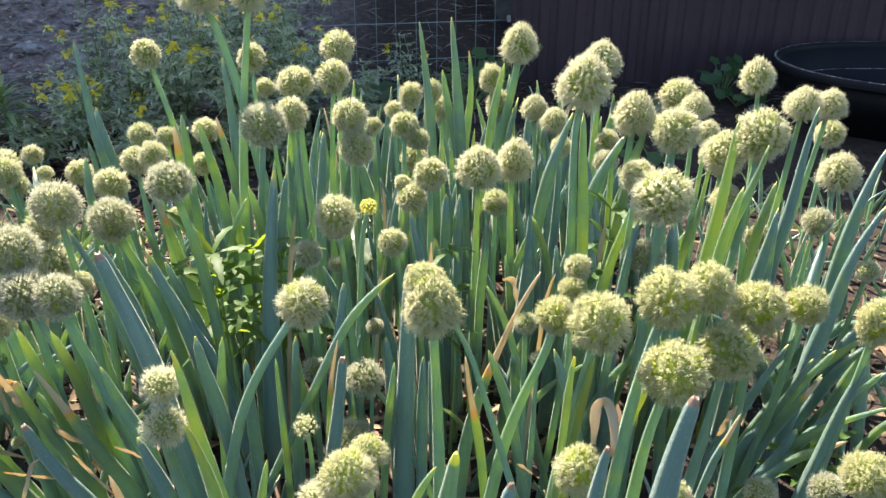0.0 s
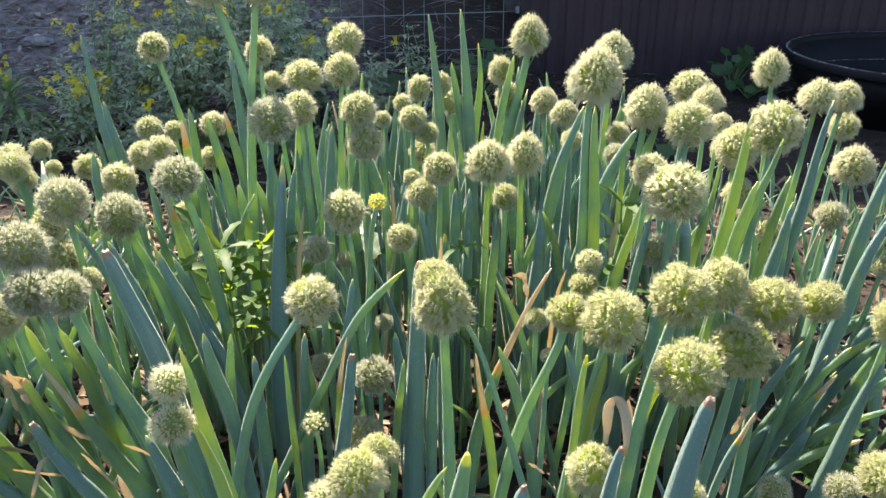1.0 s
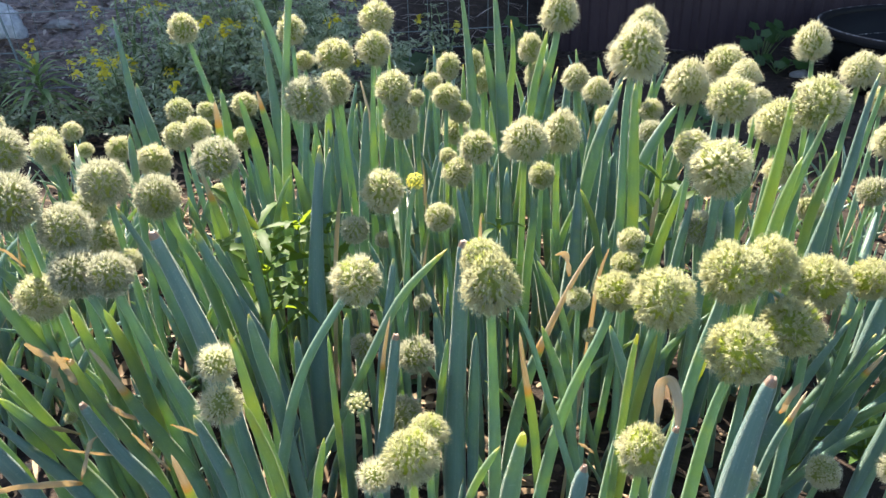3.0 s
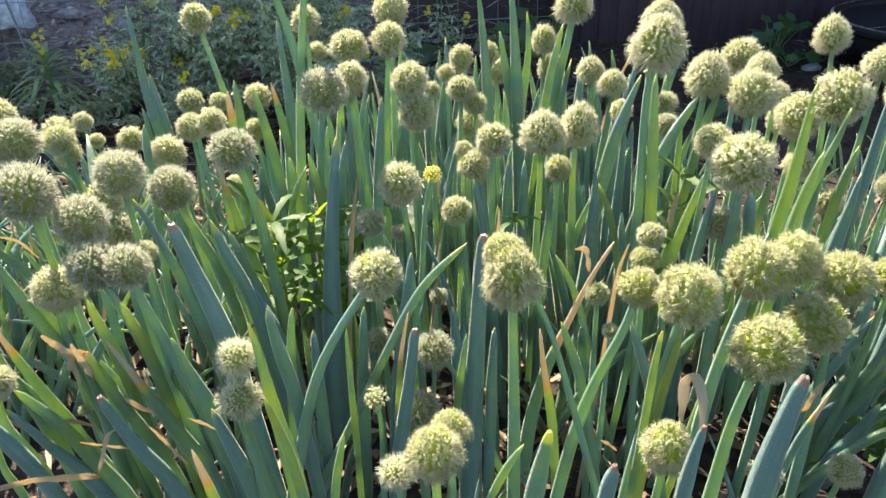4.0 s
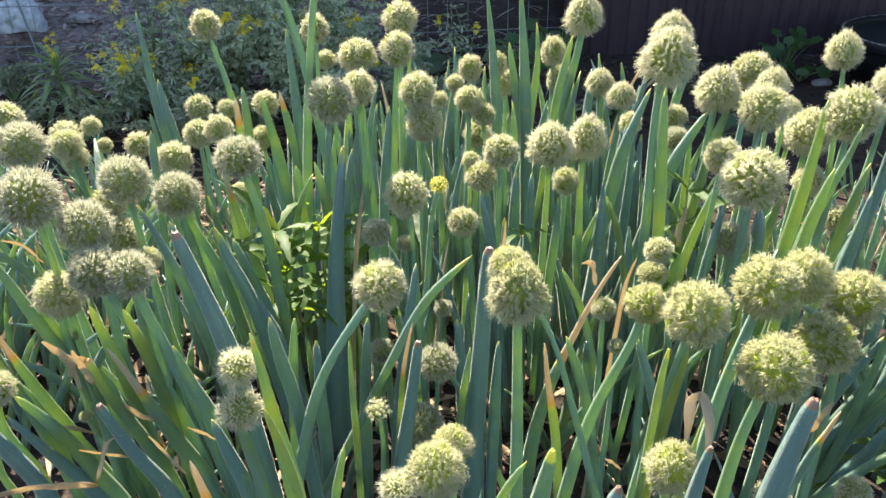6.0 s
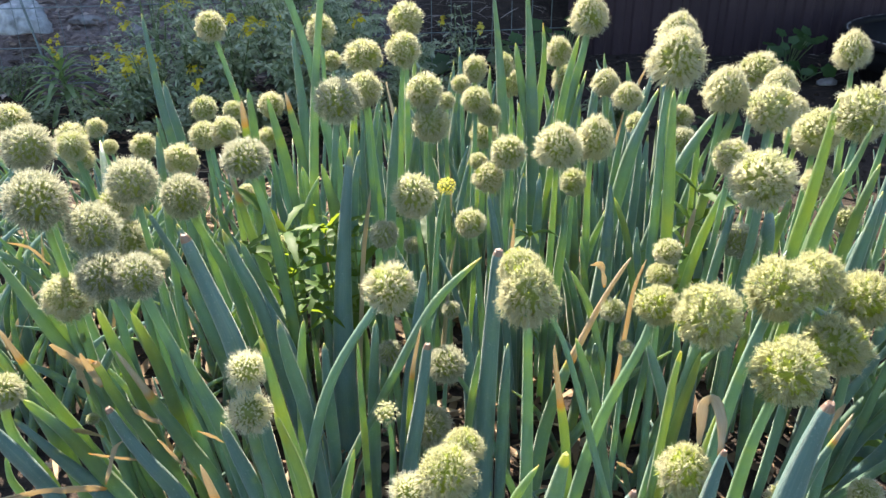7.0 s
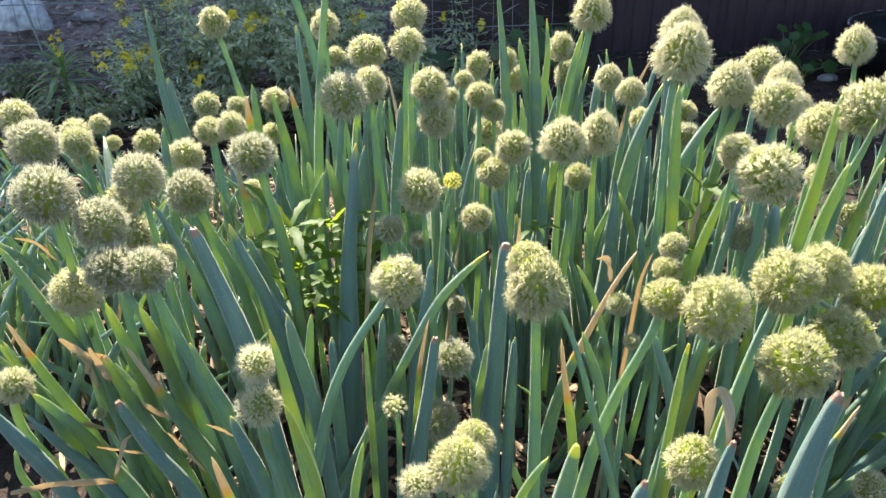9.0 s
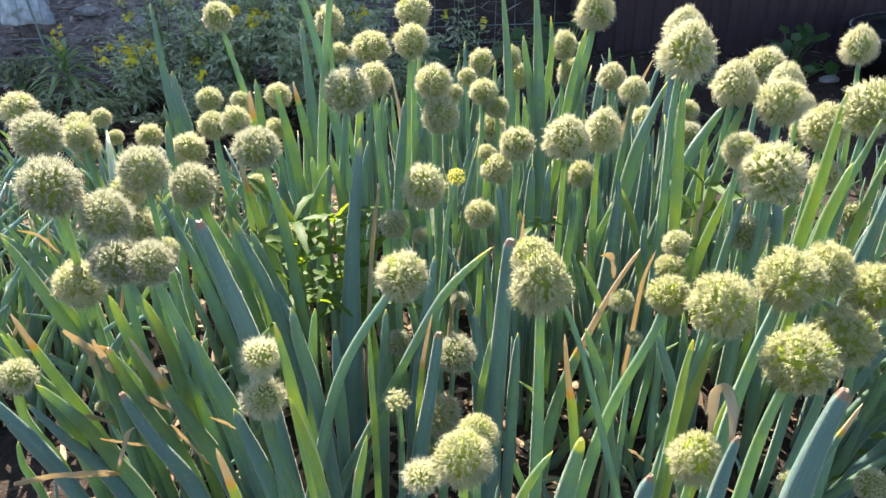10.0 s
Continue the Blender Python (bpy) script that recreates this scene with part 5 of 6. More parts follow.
bloom(plant, (-0.016, 0.976, 0.393), 0.0239, 1.00, 'c', 0.0090, (-0.019, 0.990, 0.197), (-0.024, 1.003, 0.000))
bloom(plant, (-0.041, 0.974, 0.359), 0.0214, 1.00, 'c', 0.0086, (-0.033, 0.968, 0.179), (-0.017, 0.962, 0.000))
bloom(plant, (-0.054, 0.995, 0.374), 0.0123, 1.00, 'y', 0.0068, (-0.059, 1.003, 0.187), (-0.067, 1.011, 0.000))
blade(plant, 0.0111, 0.007, 0.10, 0, 0.33, (-0.032, 0.964, 0.346), (-0.027, 0.964, 0.291), (-0.024, 0.964, 0.233), (-0.015, 0.963, 0.000))
blade(plant, 0.0091, 0.007, 0.02, 0, 0.23, (-0.041, 0.916, 0.363), (-0.034, 0.916, 0.320), (-0.026, 0.916, 0.281), (0.003, 0.915, 0.000))
blade(plant, 0.0100, 0.000, 0.45, 0, 0.31, (0.055, 0.936, 0.346), (0.055, 0.936, 0.288), (0.050, 0.936, 0.240), (0.044, 0.937, 0.000))
blade(plant, 0.0105, 0.000, 0.30, 0, 0.28, (0.021, 0.929, 0.382), (0.021, 0.929, 0.322), (0.019, 0.929, 0.275), (0.015, 0.929, 0.000))
blade(plant, 0.0117, 0.000, 0.25, 0, 0.22, (0.004, 0.975, 0.365), (0.003, 0.975, 0.286), (0.001, 0.975, 0.000))
blade(plant, 0.0102, 0.035, 0.35, 0, 0.23, (-0.010, 0.949, 0.313), (-0.007, 0.949, 0.240), (-0.000, 0.949, 0.000))
plant = onion(0.350, 0.967, 2, 4)
bloom(plant, (0.410, 0.980, 0.444), 0.0361, 1.04, 'y', 0.0114, (0.392, 0.978, 0.222), (0.358, 0.975, 0.000))
bloom(plant, (0.392, 1.023, 0.343), 0.0213, 1.10, 'e', 0.0085, (0.382, 1.021, 0.172), (0.363, 1.018, 0.000))
blade(plant, 0.0137, 0.009, 0.65, 0, 0.45, (0.381, 0.988, 0.461), (0.379, 0.990, 0.414), (0.376, 0.991, 0.361), (0.371, 0.993, 0.298), (0.365, 0.995, 0.256), (0.354, 1.000, 0.000))
blade(plant, 0.0151, 0.008, 0.60, 0, 0.38, (0.401, 0.932, 0.444), (0.396, 0.935, 0.404), (0.383, 0.940, 0.366), (0.371, 0.945, 0.319), (0.366, 0.948, 0.279), (0.333, 0.962, 0.000))
blade(plant, 0.0099, 0.000, 0.60, 0, 0.18, (0.407, 0.907, 0.406), (0.402, 0.910, 0.371), (0.396, 0.913, 0.333), (0.368, 0.927, 0.000))
blade(plant, 0.0113, 0.000, 0.55, 0, 0.24, (0.366, 0.902, 0.401), (0.358, 0.905, 0.358), (0.350, 0.909, 0.304), (0.323, 0.921, 0.000))
plant = onion(0.232, 0.979, 2, 3)
bloom(plant, (0.246, 0.987, 0.472), 0.0276, 1.12, 'e', 0.0116, (0.243, 0.988, 0.439), (0.241, 0.989, 0.376), (0.236, 0.991, 0.298), (0.233, 0.991, 0.256), (0.224, 0.994, 0.000))
bloom(plant, (0.286, 0.941, 0.460), 0.0316, 0.98, 'c', 0.0105, (0.282, 0.941, 0.230), (0.276, 0.941, 0.000))
blade(plant, 0.0066, 0.000, 0.60, 0, 0.13, (0.226, 1.009, 0.407), (0.227, 1.008, 0.354), (0.231, 1.007, 0.000))
blade(plant, 0.0104, 0.000, 0.60, 0, 0.13, (0.260, 0.977, 0.452), (0.251, 0.979, 0.424), (0.245, 0.981, 0.394), (0.191, 0.998, 0.000))
blade(plant, 0.0076, 0.000, 0.60, 0, 0.14, (0.316, 0.924, 0.339), (0.298, 0.931, 0.294), (0.236, 0.955, 0.000))
plant = onion(-0.152, 1.002, 3, 1)
bloom(plant, (-0.200, 1.016, 0.462), 0.0228, 1.12, 'c', 0.0088, (-0.192, 1.011, 0.231), (-0.178, 1.007, 0.000))
bloom(plant, (-0.125, 1.031, 0.456), 0.0259, 1.00, 'c', 0.0094, (-0.119, 1.022, 0.228), (-0.109, 1.013, 0.000))
bloom(plant, (-0.115, 1.012, 0.417), 0.0259, 1.06, 'g', 0.0088, (-0.120, 1.011, 0.386), (-0.116, 1.012, 0.351), (-0.119, 1.011, 0.000))
blade(plant, 0.0161, 0.026, 0.45, 0, 0.21, (-0.253, 0.967, 0.378), (-0.244, 0.969, 0.334), (-0.237, 0.970, 0.298), (-0.203, 0.977, 0.000))
plant = onion(0.083, 1.030, 3, 2)
bloom(plant, (0.048, 0.991, 0.399), 0.0303, 1.02, 'e', 0.0093, (0.046, 0.991, 0.366), (0.046, 0.991, 0.328), (0.041, 0.991, 0.000))
bloom(plant, (0.099, 1.038, 0.394), 0.0265, 1.25, 'e', 0.0105, (0.094, 1.038, 0.354), (0.095, 1.038, 0.301), (0.098, 1.038, 0.232), (0.098, 1.038, 0.000))
bloom(plant, (0.073, 1.023, 0.336), 0.0187, 1.12, 'g', 0.0081, (0.072, 1.036, 0.168), (0.069, 1.050, 0.000))
blade(plant, 0.0165, 0.000, 0.38, 0, 0.25, (0.174, 1.031, 0.460), (0.157, 1.034, 0.407), (0.142, 1.037, 0.347), (0.088, 1.048, 0.000))
blade(plant, 0.0130, 0.000, 0.38, 0, 0.22, (0.240, 0.993, 0.443), (0.218, 0.999, 0.396), (0.200, 1.003, 0.352), (0.116, 1.025, 0.000))
plant = onion(-0.308, 1.048, 1, 0)
bloom(plant, (-0.251, 1.062, 0.612), 0.0238, 1.09, 'e', 0.0117, (-0.254, 1.062, 0.594), (-0.261, 1.060, 0.544), (-0.270, 1.058, 0.477), (-0.278, 1.055, 0.406), (-0.308, 1.048, 0.000))
plant = onion(-0.639, 1.055, 1, 0)
bloom(plant, (-0.715, 1.075, 0.398), 0.0284, 1.00, 'c', 0.0099, (-0.688, 1.065, 0.199), (-0.639, 1.055, 0.000))
plant = onion(0.163, 1.058, 0, 3)
blade(plant, 0.0130, 0.017, 0.05, 0, 0.57, (0.159, 1.088, 0.396), (0.159, 1.089, 0.329), (0.157, 1.089, 0.236), (0.156, 1.089, 0.171), (0.154, 1.089, 0.000))
blade(plant, 0.0118, 0.025, 0.05, 0, 0.49, (0.162, 1.052, 0.390), (0.163, 1.053, 0.312), (0.159, 1.053, 0.198), (0.158, 1.053, 0.000))
blade(plant, 0.0109, 0.000, 0.20, 0, 0.34, (0.184, 1.032, 0.345), (0.183, 1.032, 0.279), (0.181, 1.032, 0.227), (0.178, 1.033, 0.000))
plant = onion(0.429, 1.066, 2, 1)
bloom(plant, (0.397, 1.065, 0.394), 0.0333, 1.04, 'y', 0.0108, (0.389, 1.065, 0.197), (0.373, 1.066, 0.000))
bloom(plant, (0.471, 1.085, 0.259), 0.0216, 1.00, 'y', 0.0086, (0.461, 1.083, 0.129), (0.442, 1.081, 0.000))
blade(plant, 0.0158, 0.000, 0.05, 0, 0.44, (0.504, 1.036, 0.466), (0.498, 1.039, 0.419), (0.496, 1.041, 0.353), (0.492, 1.043, 0.292), (0.486, 1.045, 0.260), (0.473, 1.051, 0.000))
plant = onion(-0.404, 1.071, 2, 0)
bloom(plant, (-0.462, 1.034, 0.358), 0.0253, 1.00, 'c', 0.0093, (-0.442, 1.047, 0.179), (-0.404, 1.060, 0.000))
bloom(plant, (-0.449, 1.101, 0.372), 0.0226, 1.00, 'y', 0.0088, (-0.434, 1.091, 0.186), (-0.405, 1.082, 0.000))
plant = onion(-0.200, 1.071, 1, 1)
bloom(plant, (-0.316, 1.065, 0.611), 0.0288, 0.95, 'e', 0.0132, (-0.304, 1.068, 0.585), (-0.294, 1.070, 0.546), (-0.282, 1.073, 0.496), (-0.277, 1.075, 0.465), (-0.207, 1.093, 0.000))
blade(plant, 0.0124, 0.024, 0.30, 0, 0.30, (-0.165, 1.053, 0.428), (-0.168, 1.052, 0.384), (-0.173, 1.052, 0.335), (-0.176, 1.051, 0.302), (-0.192, 1.049, 0.000))
plant = onion(0.512, 1.147, 4, 0)
bloom(plant, (0.478, 1.195, 0.477), 0.0255, 1.19, 'e', 0.0089, (0.481, 1.194, 0.453), (0.484, 1.192, 0.419), (0.507, 1.182, 0.000))
bloom(plant, (0.514, 1.104, 0.456), 0.0269, 0.97, 'e', 0.0096, (0.500, 1.116, 0.228), (0.474, 1.127, 0.000))
bloom(plant, (0.561, 1.122, 0.451), 0.0242, 1.00, 'e', 0.0091, (0.536, 1.135, 0.226), (0.489, 1.148, 0.000))
bloom(plant, (0.582, 1.131, 0.263), 0.0243, 1.00, 'k', 0.0088, (0.577, 1.133, 0.217), (0.576, 1.134, 0.176), (0.569, 1.138, 0.000))
plant = onion(-0.299, 1.164, 1, 3)
bloom(plant, (-0.289, 1.198, 0.503), 0.0222, 1.11, 'c', 0.0087, (-0.284, 1.184, 0.251), (-0.273, 1.171, 0.000))
blade(plant, 0.0127, 0.029, 0.50, 0, 0.29, (-0.365, 1.147, 0.417), (-0.353, 1.151, 0.343), (-0.345, 1.153, 0.297), (-0.319, 1.160, 0.000))
blade(plant, 0.0119, 0.060, 0.45, 0, 0.30, (-0.339, 1.152, 0.423), (-0.330, 1.154, 0.368), (-0.320, 1.156, 0.296), (-0.296, 1.162, 0.000))
blade(plant, 0.0195, 0.010, 0.20, 0, 0.48, (-0.323, 1.162, 0.509), (-0.318, 1.162, 0.426), (-0.315, 1.163, 0.330), (-0.314, 1.163, 0.265), (-0.310, 1.165, 0.000))
plant = onion(-0.059, 1.169, 4, 0)
bloom(plant, (-0.101, 1.117, 0.420), 0.0135, 1.00, 'c', 0.0071, (-0.099, 1.110, 0.210), (-0.096, 1.104, 0.000))
bloom(plant, (-0.060, 1.193, 0.401), 0.0235, 0.93, 'y', 0.0090, (-0.064, 1.181, 0.201), (-0.070, 1.169, 0.000))
bloom(plant, (-0.039, 1.192, 0.377), 0.0195, 1.00, 'g', 0.0082, (-0.031, 1.184, 0.189), (-0.017, 1.176, 0.000))
bloom(plant, (-0.048, 1.220, 0.338), 0.0237, 1.00, 'y', 0.0090, (-0.050, 1.224, 0.169), (-0.054, 1.227, 0.000))
plant = onion(0.342, 1.190, 1, 0)
bloom(plant, (0.426, 1.306, 0.402), 0.0268, 1.00, 'e', 0.0092, (0.408, 1.260, 0.213), (0.352, 1.200, 0.000))
plant = onion(-0.520, 1.206, 0, 3)
blade(plant, 0.0152, 0.012, 0.25, 0, 0.40, (-0.568, 1.231, 0.521), (-0.565, 1.233, 0.452), (-0.563, 1.235, 0.371), (-0.553, 1.238, 0.313), (-0.541, 1.243, 0.000))
blade(plant, 0.0122, 0.007, 0.20, 0, 0.23, (-0.533, 1.188, 0.429), (-0.531, 1.190, 0.384), (-0.521, 1.193, 0.333), (-0.499, 1.202, 0.000))
blade(plant, 0.0069, 0.004, 0.40, 0, 0.13, (-0.544, 1.165, 0.382), (-0.539, 1.167, 0.332), (-0.521, 1.174, 0.000))
plant = onion(-0.193, 1.226, 1, 0)
bloom(plant, (-0.171, 1.228, 0.468), 0.0279, 1.03, 'c', 0.0103, (-0.173, 1.228, 0.436), (-0.176, 1.228, 0.401), (-0.179, 1.227, 0.356), (-0.193, 1.226, 0.000))
plant = onion(-0.397, 1.257, 3, 2)
bloom(plant, (-0.450, 1.241, 0.369), 0.0171, 1.00, 'g', 0.0077, (-0.436, 1.246, 0.185), (-0.409, 1.251, 0.000))
bloom(plant, (-0.402, 1.296, 0.363), 0.0233, 1.00, 'c', 0.0089, (-0.394, 1.307, 0.182), (-0.379, 1.318, 0.000))
bloom(plant, (-0.411, 1.288, 0.307), 0.0208, 1.00, 'c', 0.0085, (-0.397, 1.282, 0.154), (-0.372, 1.276, 0.000))
blade(plant, 0.0118, 0.013, 0.40, 0, 0.22, (-0.422, 1.243, 0.404), (-0.420, 1.244, 0.359), (-0.420, 1.244, 0.317), (-0.417, 1.245, 0.000))
blade(plant, 0.0105, 0.097, 0.70, 0, 0.11, (-0.418, 1.191, 0.399), (-0.417, 1.192, 0.356), (-0.410, 1.194, 0.000))
plant = onion(0.212, 1.266, 2, 0)
bloom(plant, (0.280, 1.296, 0.308), 0.0222, 1.00, 'k', 0.0087, (0.264, 1.294, 0.154), (0.233, 1.291, 0.000))
bloom(plant, (0.198, 1.268, 0.343), 0.0198, 1.00, 'y', 0.0083, (0.195, 1.254, 0.171), (0.190, 1.241, 0.000))
plant = onion(0.025, 1.276, 2, 5)
bloom(plant, (-0.016, 1.289, 0.431), 0.0152, 1.47, 'g', 0.0074, (-0.012, 1.284, 0.215), (-0.004, 1.279, 0.000))
bloom(plant, (-0.003, 1.325, 0.393), 0.0186, 1.35, 'c', 0.0080, (0.001, 1.324, 0.196), (0.010, 1.323, 0.000))
blade(plant, 0.0142, 0.006, 0.30, 0, 0.32, (-0.036, 1.238, 0.550), (-0.028, 1.238, 0.480), (-0.019, 1.238, 0.375), (0.001, 1.238, 0.000))
blade(plant, 0.0179, 0.007, 0.30, 0, 0.37, (0.013, 1.240, 0.556), (0.020, 1.240, 0.479), (0.027, 1.240, 0.379), (0.029, 1.240, 0.349), (0.043, 1.240, 0.000))
blade(plant, 0.0133, 0.014, 0.35, 0, 0.34, (-0.001, 1.251, 0.474), (0.007, 1.251, 0.422), (0.020, 1.250, 0.359), (0.028, 1.249, 0.312), (0.059, 1.248, 0.000))
blade(plant, 0.0145, 0.043, 0.58, 0, 0.36, (0.042, 1.287, 0.497), (0.048, 1.288, 0.449), (0.044, 1.288, 0.394), (0.034, 1.288, 0.319), (0.026, 1.288, 0.000))
blade(plant, 0.0114, 0.020, 0.55, 0, 0.25, (0.102, 1.313, 0.473), (0.091, 1.314, 0.418), (0.080, 1.314, 0.354), (0.043, 1.316, 0.000))
plant = onion(0.396, 1.310, 3, 0)
bloom(plant, (0.440, 1.455, 0.386), 0.0385, 0.92, 'c', 0.0113, (0.428, 1.440, 0.206), (0.404, 1.420, 0.000))
bloom(plant, (0.420, 1.211, 0.384), 0.0220, 1.00, 'e', 0.0086, (0.412, 1.222, 0.190), (0.398, 1.240, 0.000))
bloom(plant, (0.439, 1.229, 0.339), 0.0242, 1.00, 'y', 0.0091, (0.427, 1.244, 0.169), (0.405, 1.259, 0.000))
plant = onion(0.692, 1.400, 1, 0)
bloom(plant, (0.716, 1.414, 0.324), 0.0290, 1.00, 'y', 0.0095, (0.706, 1.408, 0.163), (0.692, 1.400, 0.000))
plant = onion(0.680, 1.287, 1, 0)
bloom(plant, (0.683, 1.286, 0.294), 0.0353, 1.03, 'e', 0.0107, (0.675, 1.287, 0.251), (0.682, 1.286, 0.192), (0.680, 1.287, 0.000))
plant = onion(-0.685, 1.308, 3, 0)
bloom(plant, (-0.764, 1.309, 0.299), 0.0282, 1.00, 'c', 0.0099, (-0.731, 1.307, 0.149), (-0.671, 1.304, 0.000))
bloom(plant, (-0.762, 1.320, 0.256), 0.0258, 1.00, 'g', 0.0094, (-0.742, 1.329, 0.128), (-0.703, 1.338, 0.000))
bloom(plant, (-0.736, 1.255, 0.302), 0.0281, 1.00, 'g', 0.0098, (-0.717, 1.269, 0.151), (-0.681, 1.283, 0.000))
plant = onion(-0.213, 1.310, 3, 0)
bloom(plant, (-0.295, 1.296, 0.436), 0.0173, 1.00, 'c', 0.0078, (-0.278, 1.300, 0.218), (-0.247, 1.303, 0.000))
bloom(plant, (-0.242, 1.287, 0.445), 0.0330, 0.89, 'c', 0.0108, (-0.231, 1.288, 0.222), (-0.209, 1.289, 0.000))
bloom(plant, (-0.179, 1.355, 0.492), 0.0312, 0.97, 'c', 0.0104, (-0.180, 1.346, 0.246), (-0.181, 1.337, 0.000))
plant = onion(-0.647, 1.406, 2, 0)
bloom(plant, (-0.756, 1.421, 0.245), 0.0160, 1.00, 'y', 0.0075, (-0.731, 1.414, 0.123), (-0.682, 1.407, 0.000))
bloom(plant, (-0.694, 1.428, 0.244), 0.0266, 1.00, 'c', 0.0096, (-0.665, 1.416, 0.122), (-0.611, 1.405, 0.000))
plant = onion(0.284, 1.455, 1, 0)
bloom(plant, (0.292, 1.459, 0.452), 0.0365, 1.08, 'e', 0.0120, (0.289, 1.457, 0.300), (0.282, 1.455, 0.000))
plant = onion(0.288, 1.417, 1, 0)
bloom(plant, (0.311, 1.441, 0.304), 0.0234, 1.00, 'c', 0.0090, (0.303, 1.429, 0.152), (0.288, 1.417, 0.000))
plant = onion(-0.073, 1.421, 1, 0)
bloom(plant, (-0.090, 1.418, 0.368), 0.0180, 1.00, 'c', 0.0079, (-0.084, 1.420, 0.184), (-0.073, 1.421, 0.000))
plant = onion(0.183, 1.436, 2, 0)
bloom(plant, (0.173, 1.462, 0.363), 0.0265, 1.00, 'e', 0.0093, (0.169, 1.461, 0.332), (0.175, 1.461, 0.308), (0.182, 1.460, 0.000))
bloom(plant, (0.205, 1.409, 0.352), 0.0266, 1.00, 'e', 0.0120, (0.207, 1.409, 0.325), (0.201, 1.410, 0.271), (0.194, 1.411, 0.216), (0.184, 1.412, 0.000))
plant = onion(-0.458, 1.437, 1, 0)
bloom(plant, (-0.528, 1.415, 0.470), 0.0274, 1.07, 'c', 0.0119, (-0.520, 1.417, 0.437), (-0.511, 1.420, 0.386), (-0.498, 1.424, 0.333), (-0.458, 1.437, 0.000))
plant = onion(-0.558, 1.502, 1, 0)
bloom(plant, (-0.604, 1.527, 0.290), 0.0278, 1.00, 'g', 0.0098, (-0.588, 1.515, 0.145), (-0.558, 1.502, 0.000))
plant = onion(-0.770, 1.534, 1, 0)
bloom(plant, (-0.844, 1.551, 0.242), 0.0219, 1.00, 'c', 0.0087, (-0.818, 1.543, 0.121), (-0.770, 1.534, 0.000))
plant = onion(-0.054, 1.624, 1, 0)
bloom(plant, (-0.067, 1.609, 0.351), 0.0259, 1.17, 'c', 0.0094, (-0.062, 1.617, 0.175), (-0.054, 1.624, 0.000))
plant = onion(0.101, 1.671, 3, 0)
bloom(plant, (0.102, 1.660, 0.376), 0.0274, 1.21, 'c', 0.0097, (0.105, 1.666, 0.188), (0.110, 1.672, 0.000))
bloom(plant, (0.120, 1.669, 0.316), 0.0292, 1.20, 'g', 0.0100, (0.110, 1.682, 0.158), (0.092, 1.696, 0.000))
bloom(plant, (0.157, 1.638, 0.454), 0.0373, 1.18, 'e', 0.0189, (0.155, 1.638, 0.408), (0.140, 1.640, 0.328), (0.123, 1.641, 0.251), (0.099, 1.644, 0.000))


# ---- filling leaves of each clump ----
def filler_mesh(seed, dry, least, most):
    """A leaf about 1 unit long that leans along +x."""
    rng = random.Random(seed)
    lean, bow = rng.uniform(least, most), rng.uniform(-0.2, 0.36) * most
    pts = glide([(0, 0, 0), (lean * 0.35, bow * 0.3, 0.4), (lean * 0.75, bow * 0.6, 0.75), (lean * 1.25, bow, 0.98)], 14)
    v, f, fl, uv = tube(pts, blade_profile(rng.uniform(0.055, 0.085) * (0.5 if dry > 0.5 else 1.0), 0), 0.25 if dry > 0.5 else 0.7, 7, rng.uniform(-3, 3), False, dry, rng.uniform(0.06, 0.50))
    return mesh("leaf", v, f, [LEAF], floats=fl, uv=uv)


WILT = (0.0, 0.0, 0.003, 0.0, 0.005, 0.0, 0.03, 0.0, 0.0, 0.004, 0.0, 0.0, 0.01, 0.0, 0.0, 1.2)
FILLERS = [filler_mesh(100 + s, WILT[s % 16], 0.12, 0.6) for s in range(32)]
UPRIGHT = [filler_mesh(200 + s, WILT[s % 16], 0.03, 0.20) for s in range(32)]


def fill(root, count, lo, hi, leaves=FILLERS):
    for _ in range(count):
        ob = part("leaf", leaves[rng_onion.randrange(len(leaves))], root)
        size = rng_onion.uniform(lo, hi)
        ob.location = (rng_onion.uniform(-0.045, 0.045), rng_onion.uniform(-0.045, 0.045), -0.01)
        ob.rotation_euler = (rng_onion.uniform(-0.12, 0.12), rng_onion.uniform(-0.12, 0.12), rng_onion.uniform(0, 6.28))
        ob.scale = (size, size, size)


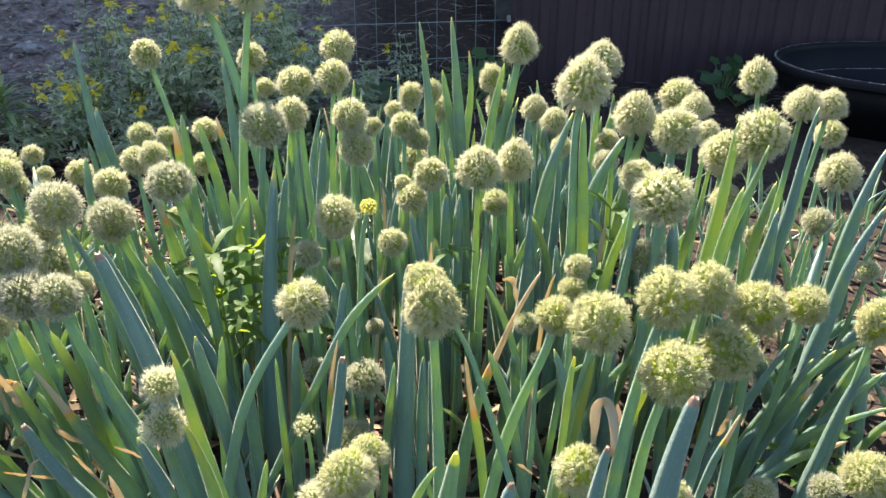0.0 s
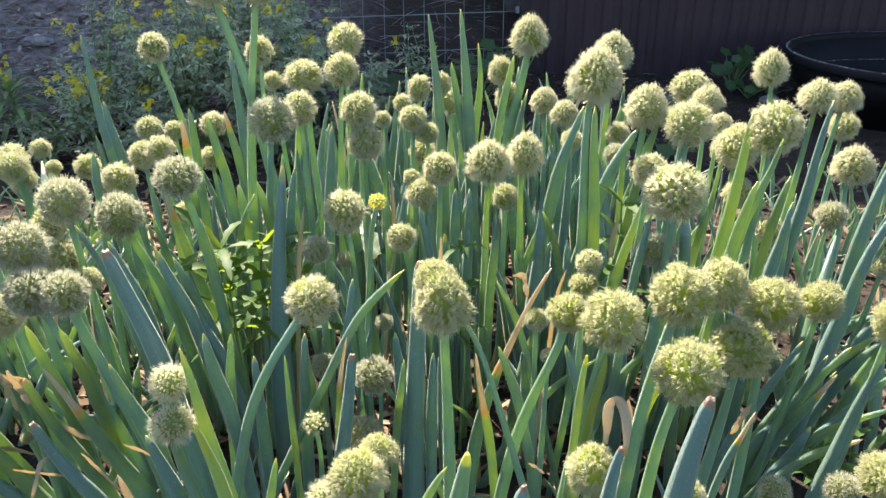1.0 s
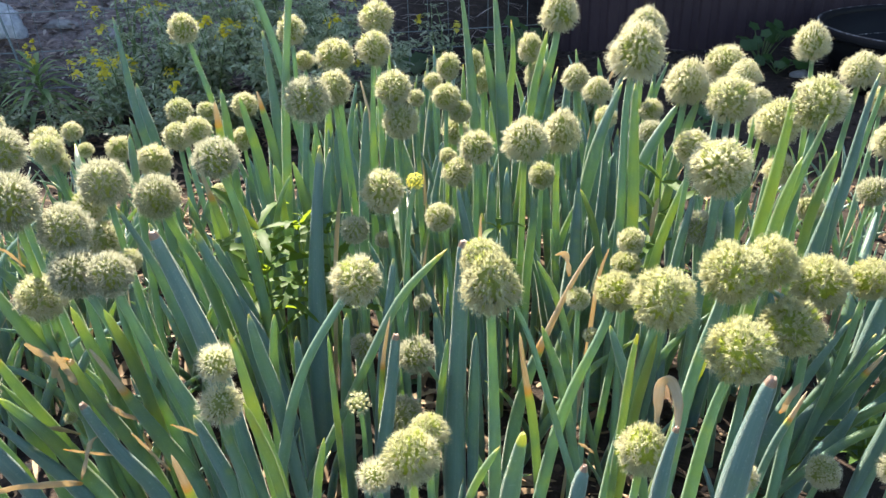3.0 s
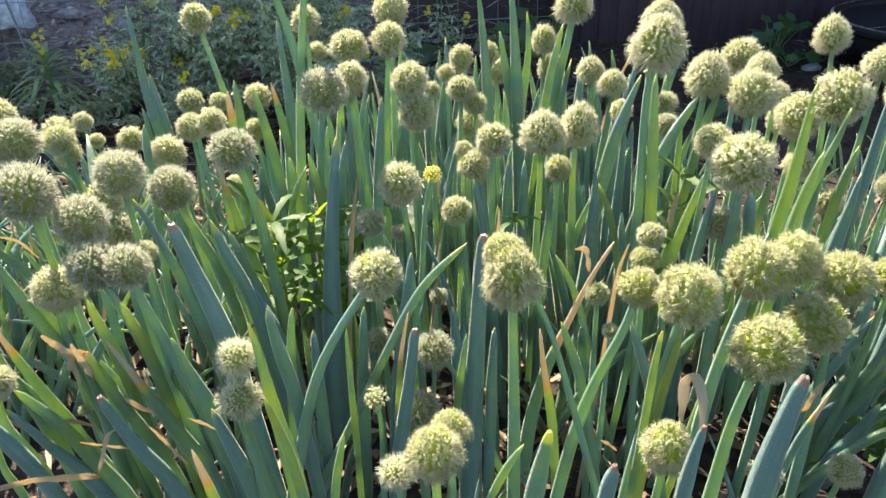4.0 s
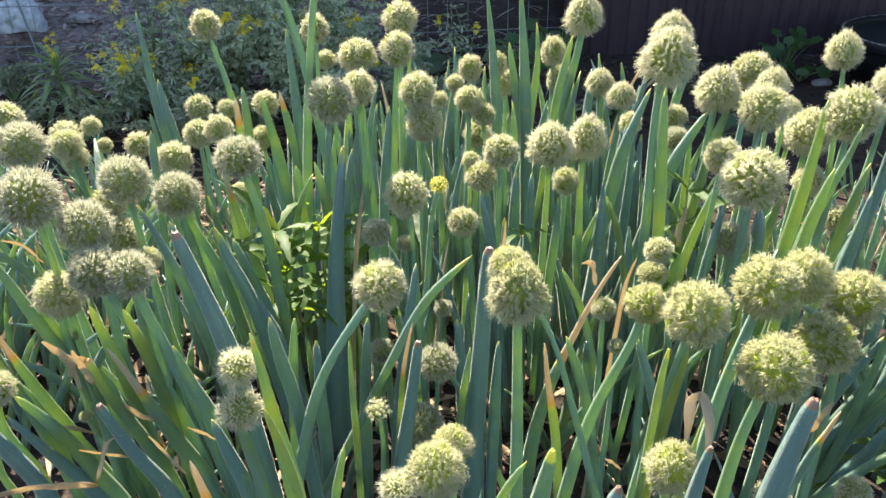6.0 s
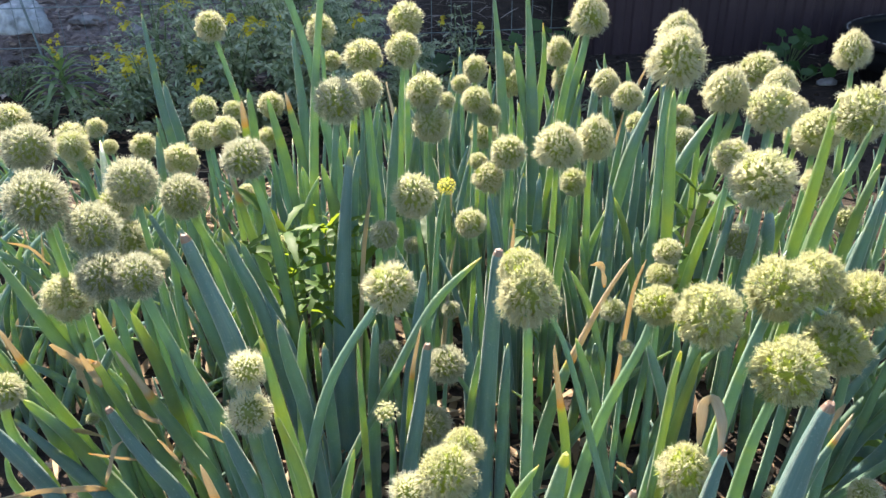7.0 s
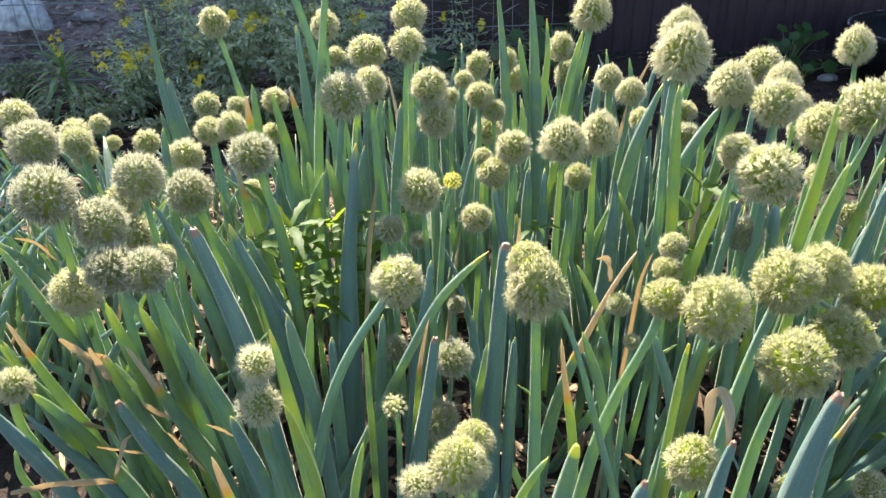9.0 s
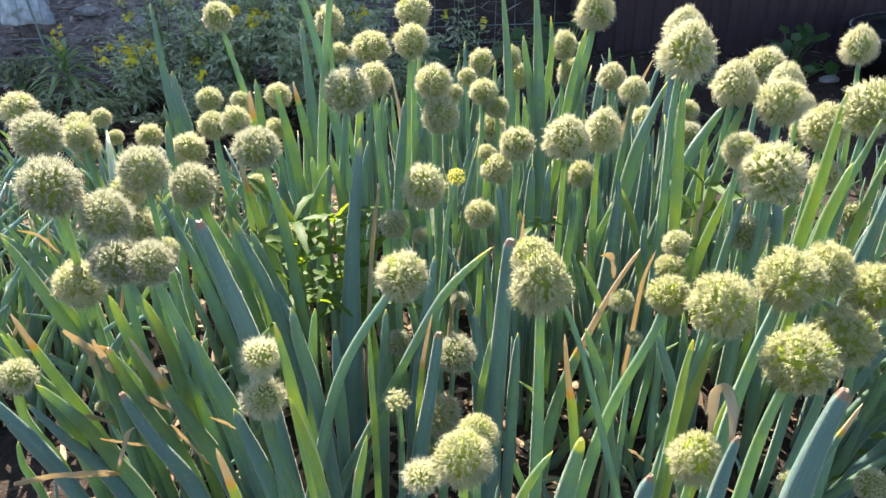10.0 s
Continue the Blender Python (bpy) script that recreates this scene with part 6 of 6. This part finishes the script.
for root in list(ROOTS):
    y = root.location.y
    if y > 0.8:
        back = (root.location.x < -0.5 and y > 1.15) or (root.location.x > 0.42 and y > 1.05)
        fill(root, 2 if y < 1.0 or root.location.x > 0.42 else 3, 0.10 if back else 0.16, 0.18 if back else 0.32, UPRIGHT if abs(root.location.x) < 0.45 else FILLERS)
    else:
        fill(root, 2, 0.07, 0.15)
spots = random.Random(23)
for i in range(1500):
    x, y = spots.uniform(-1.6, 1.2), spots.uniform(0.36, 1.85)
    if (x < -0.25 and y > 1.55 - 0.25 * (x + 0.25)) or x < -0.58 - 0.45 * y or x > 0.25 + 0.5 * y or (x < -0.46 and y < 0.84) or any((r.location.xy - Vector((x, y))).length < 0.062 for r in ROOTS):
        continue
    low = (x < -0.45 and y > 1.15) or (x > 0.42 and y > 1.05) or x < -0.42 or y < 0.8
    tall = -0.42 < x < 0.42 and y > 0.95
    count = 8 if x < -0.42 else 2 if y < 0.8 else 3 if y < 1.0 or x > 0.42 else 4
    fill(onion(x, y, 0, 6), count, 0.18 if tall else 0.15 if x < -0.62 and y < 1.2 else 0.08 if low else 0.14,
         0.36 if tall else 0.26 if x < -0.62 and y < 1.2 else 0.19 if x < -0.42 else 0.15 if low else 0.28, UPRIGHT if tall else FILLERS)


# ---- litter ----
def litter(name, count, box, long, wide, curl, material, label, seed, up=0.006, bed=False):
    rng = random.Random(seed)
    pile = Pile()
    for _ in range(count):
        x, y = rng.uniform(box[0], box[1]), rng.uniform(box[2], box[3])
        if bed and (abs(x) > 0.34 + 0.40 * y + rng.gauss(0, 0.08) or (x < -0.40 and y < 0.95 and rng.random() < 0.8) or (x > 0.38 and rng.random() < 0.8)):
            continue
        if not bed and x < box[0] + abs(rng.gauss(0, 0.9)):
            continue
        a, s = rng.uniform(0, 6.28), rng.uniform(0.4, 1.0)
        way = Vector((math.cos(a), math.sin(a), rng.uniform(-0.1, 0.35)))
        pile.add(*leaf_strip(way, (rng.uniform(-0.6, 0.6), rng.uniform(-0.6, 0.6), 1), long * s, wide * rng.uniform(0.5, 1.0), rng.uniform(0, curl), 4, rng.uniform(-0.4, 0.5)), at=on_ground(x, y, up + rng.uniform(0, 0.012)))
    ob = new(name, pile.mesh(name, [material]))
    return tagged(ob, label, "litter", kind="stuff")


litter("leaf_litter", 3600, (-1.3, 1.3, 0.35, 1.95), 0.11, 0.0065, 0.5, STRAW, "dry straw-coloured onion leaves lying on the soil", 3, bed=True)
litter("bark_mulch", 5200, (-1.7, 1.7, 0.3, 3.3), 0.022, 0.006, 0.2, CHIPS, "brown bark chips scattered over the soil", 4, bed=True)
litter("twig_litter", 2200, (-3.2, 0.2, 2.8, 4.6), 0.20, 0.0022, 0.25, TWIGS, "dry grey twigs over the soil bank", 5)
litter("bank_mulch", 1900, (-3.4, -0.45, 2.05, 2.7), 0.050, 0.008, 0.3, CHIPS, "brown bark and dead leaves under the mustard plants", 7)
litter("bank_mulch", 6500, (-3.4, -0.55, 2.65, 4.6), 0.055, 0.011, 0.3, BANK, "brown bark and dead leaves on the bank", 6)


def clods(count, box, seed):
    """Crumbs of soil, each a small uneven lump."""
    rng = random.Random(seed)
    bm = bmesh.new()
    bmesh.ops.create_icosphere(bm, subdivisions=1, radius=1.0)
    ball = [v.co.copy() for v in bm.verts]
    bm.verts.index_update()
    tris = [tuple(v.index for v in f.verts) for f in bm.faces]
    bm.free()
    pile = Pile()
    for _ in range(count):
        x, y = rng.uniform(box[0], box[1]), rng.uniform(box[2], box[3])
        size = 0.0025 + 0.0085 * rng.random() ** 3
        tall = rng.uniform(0.5, 0.9)
        pile.add([Vector((v.x, v.y, v.z * tall)) * size * rng.uniform(0.75, 1.2) for v in ball], tris, at=on_ground(x, y, size * 0.3))
    return tagged(new("soil_clods", pile.mesh("soil_clods", [SOIL], smooth=False)), "dark brown crumbs of garden soil", "soil", kind="stuff")


clods(5000, (-1.5, 1.5, 0.35, 3.35), 17)
litter("fence_litter", 260, (0.2, 2.2, 3.02, 3.38), 0.07, 0.0022, 0.3, TWIGS, "dry grey straw along the foot of the steel fence", 19)
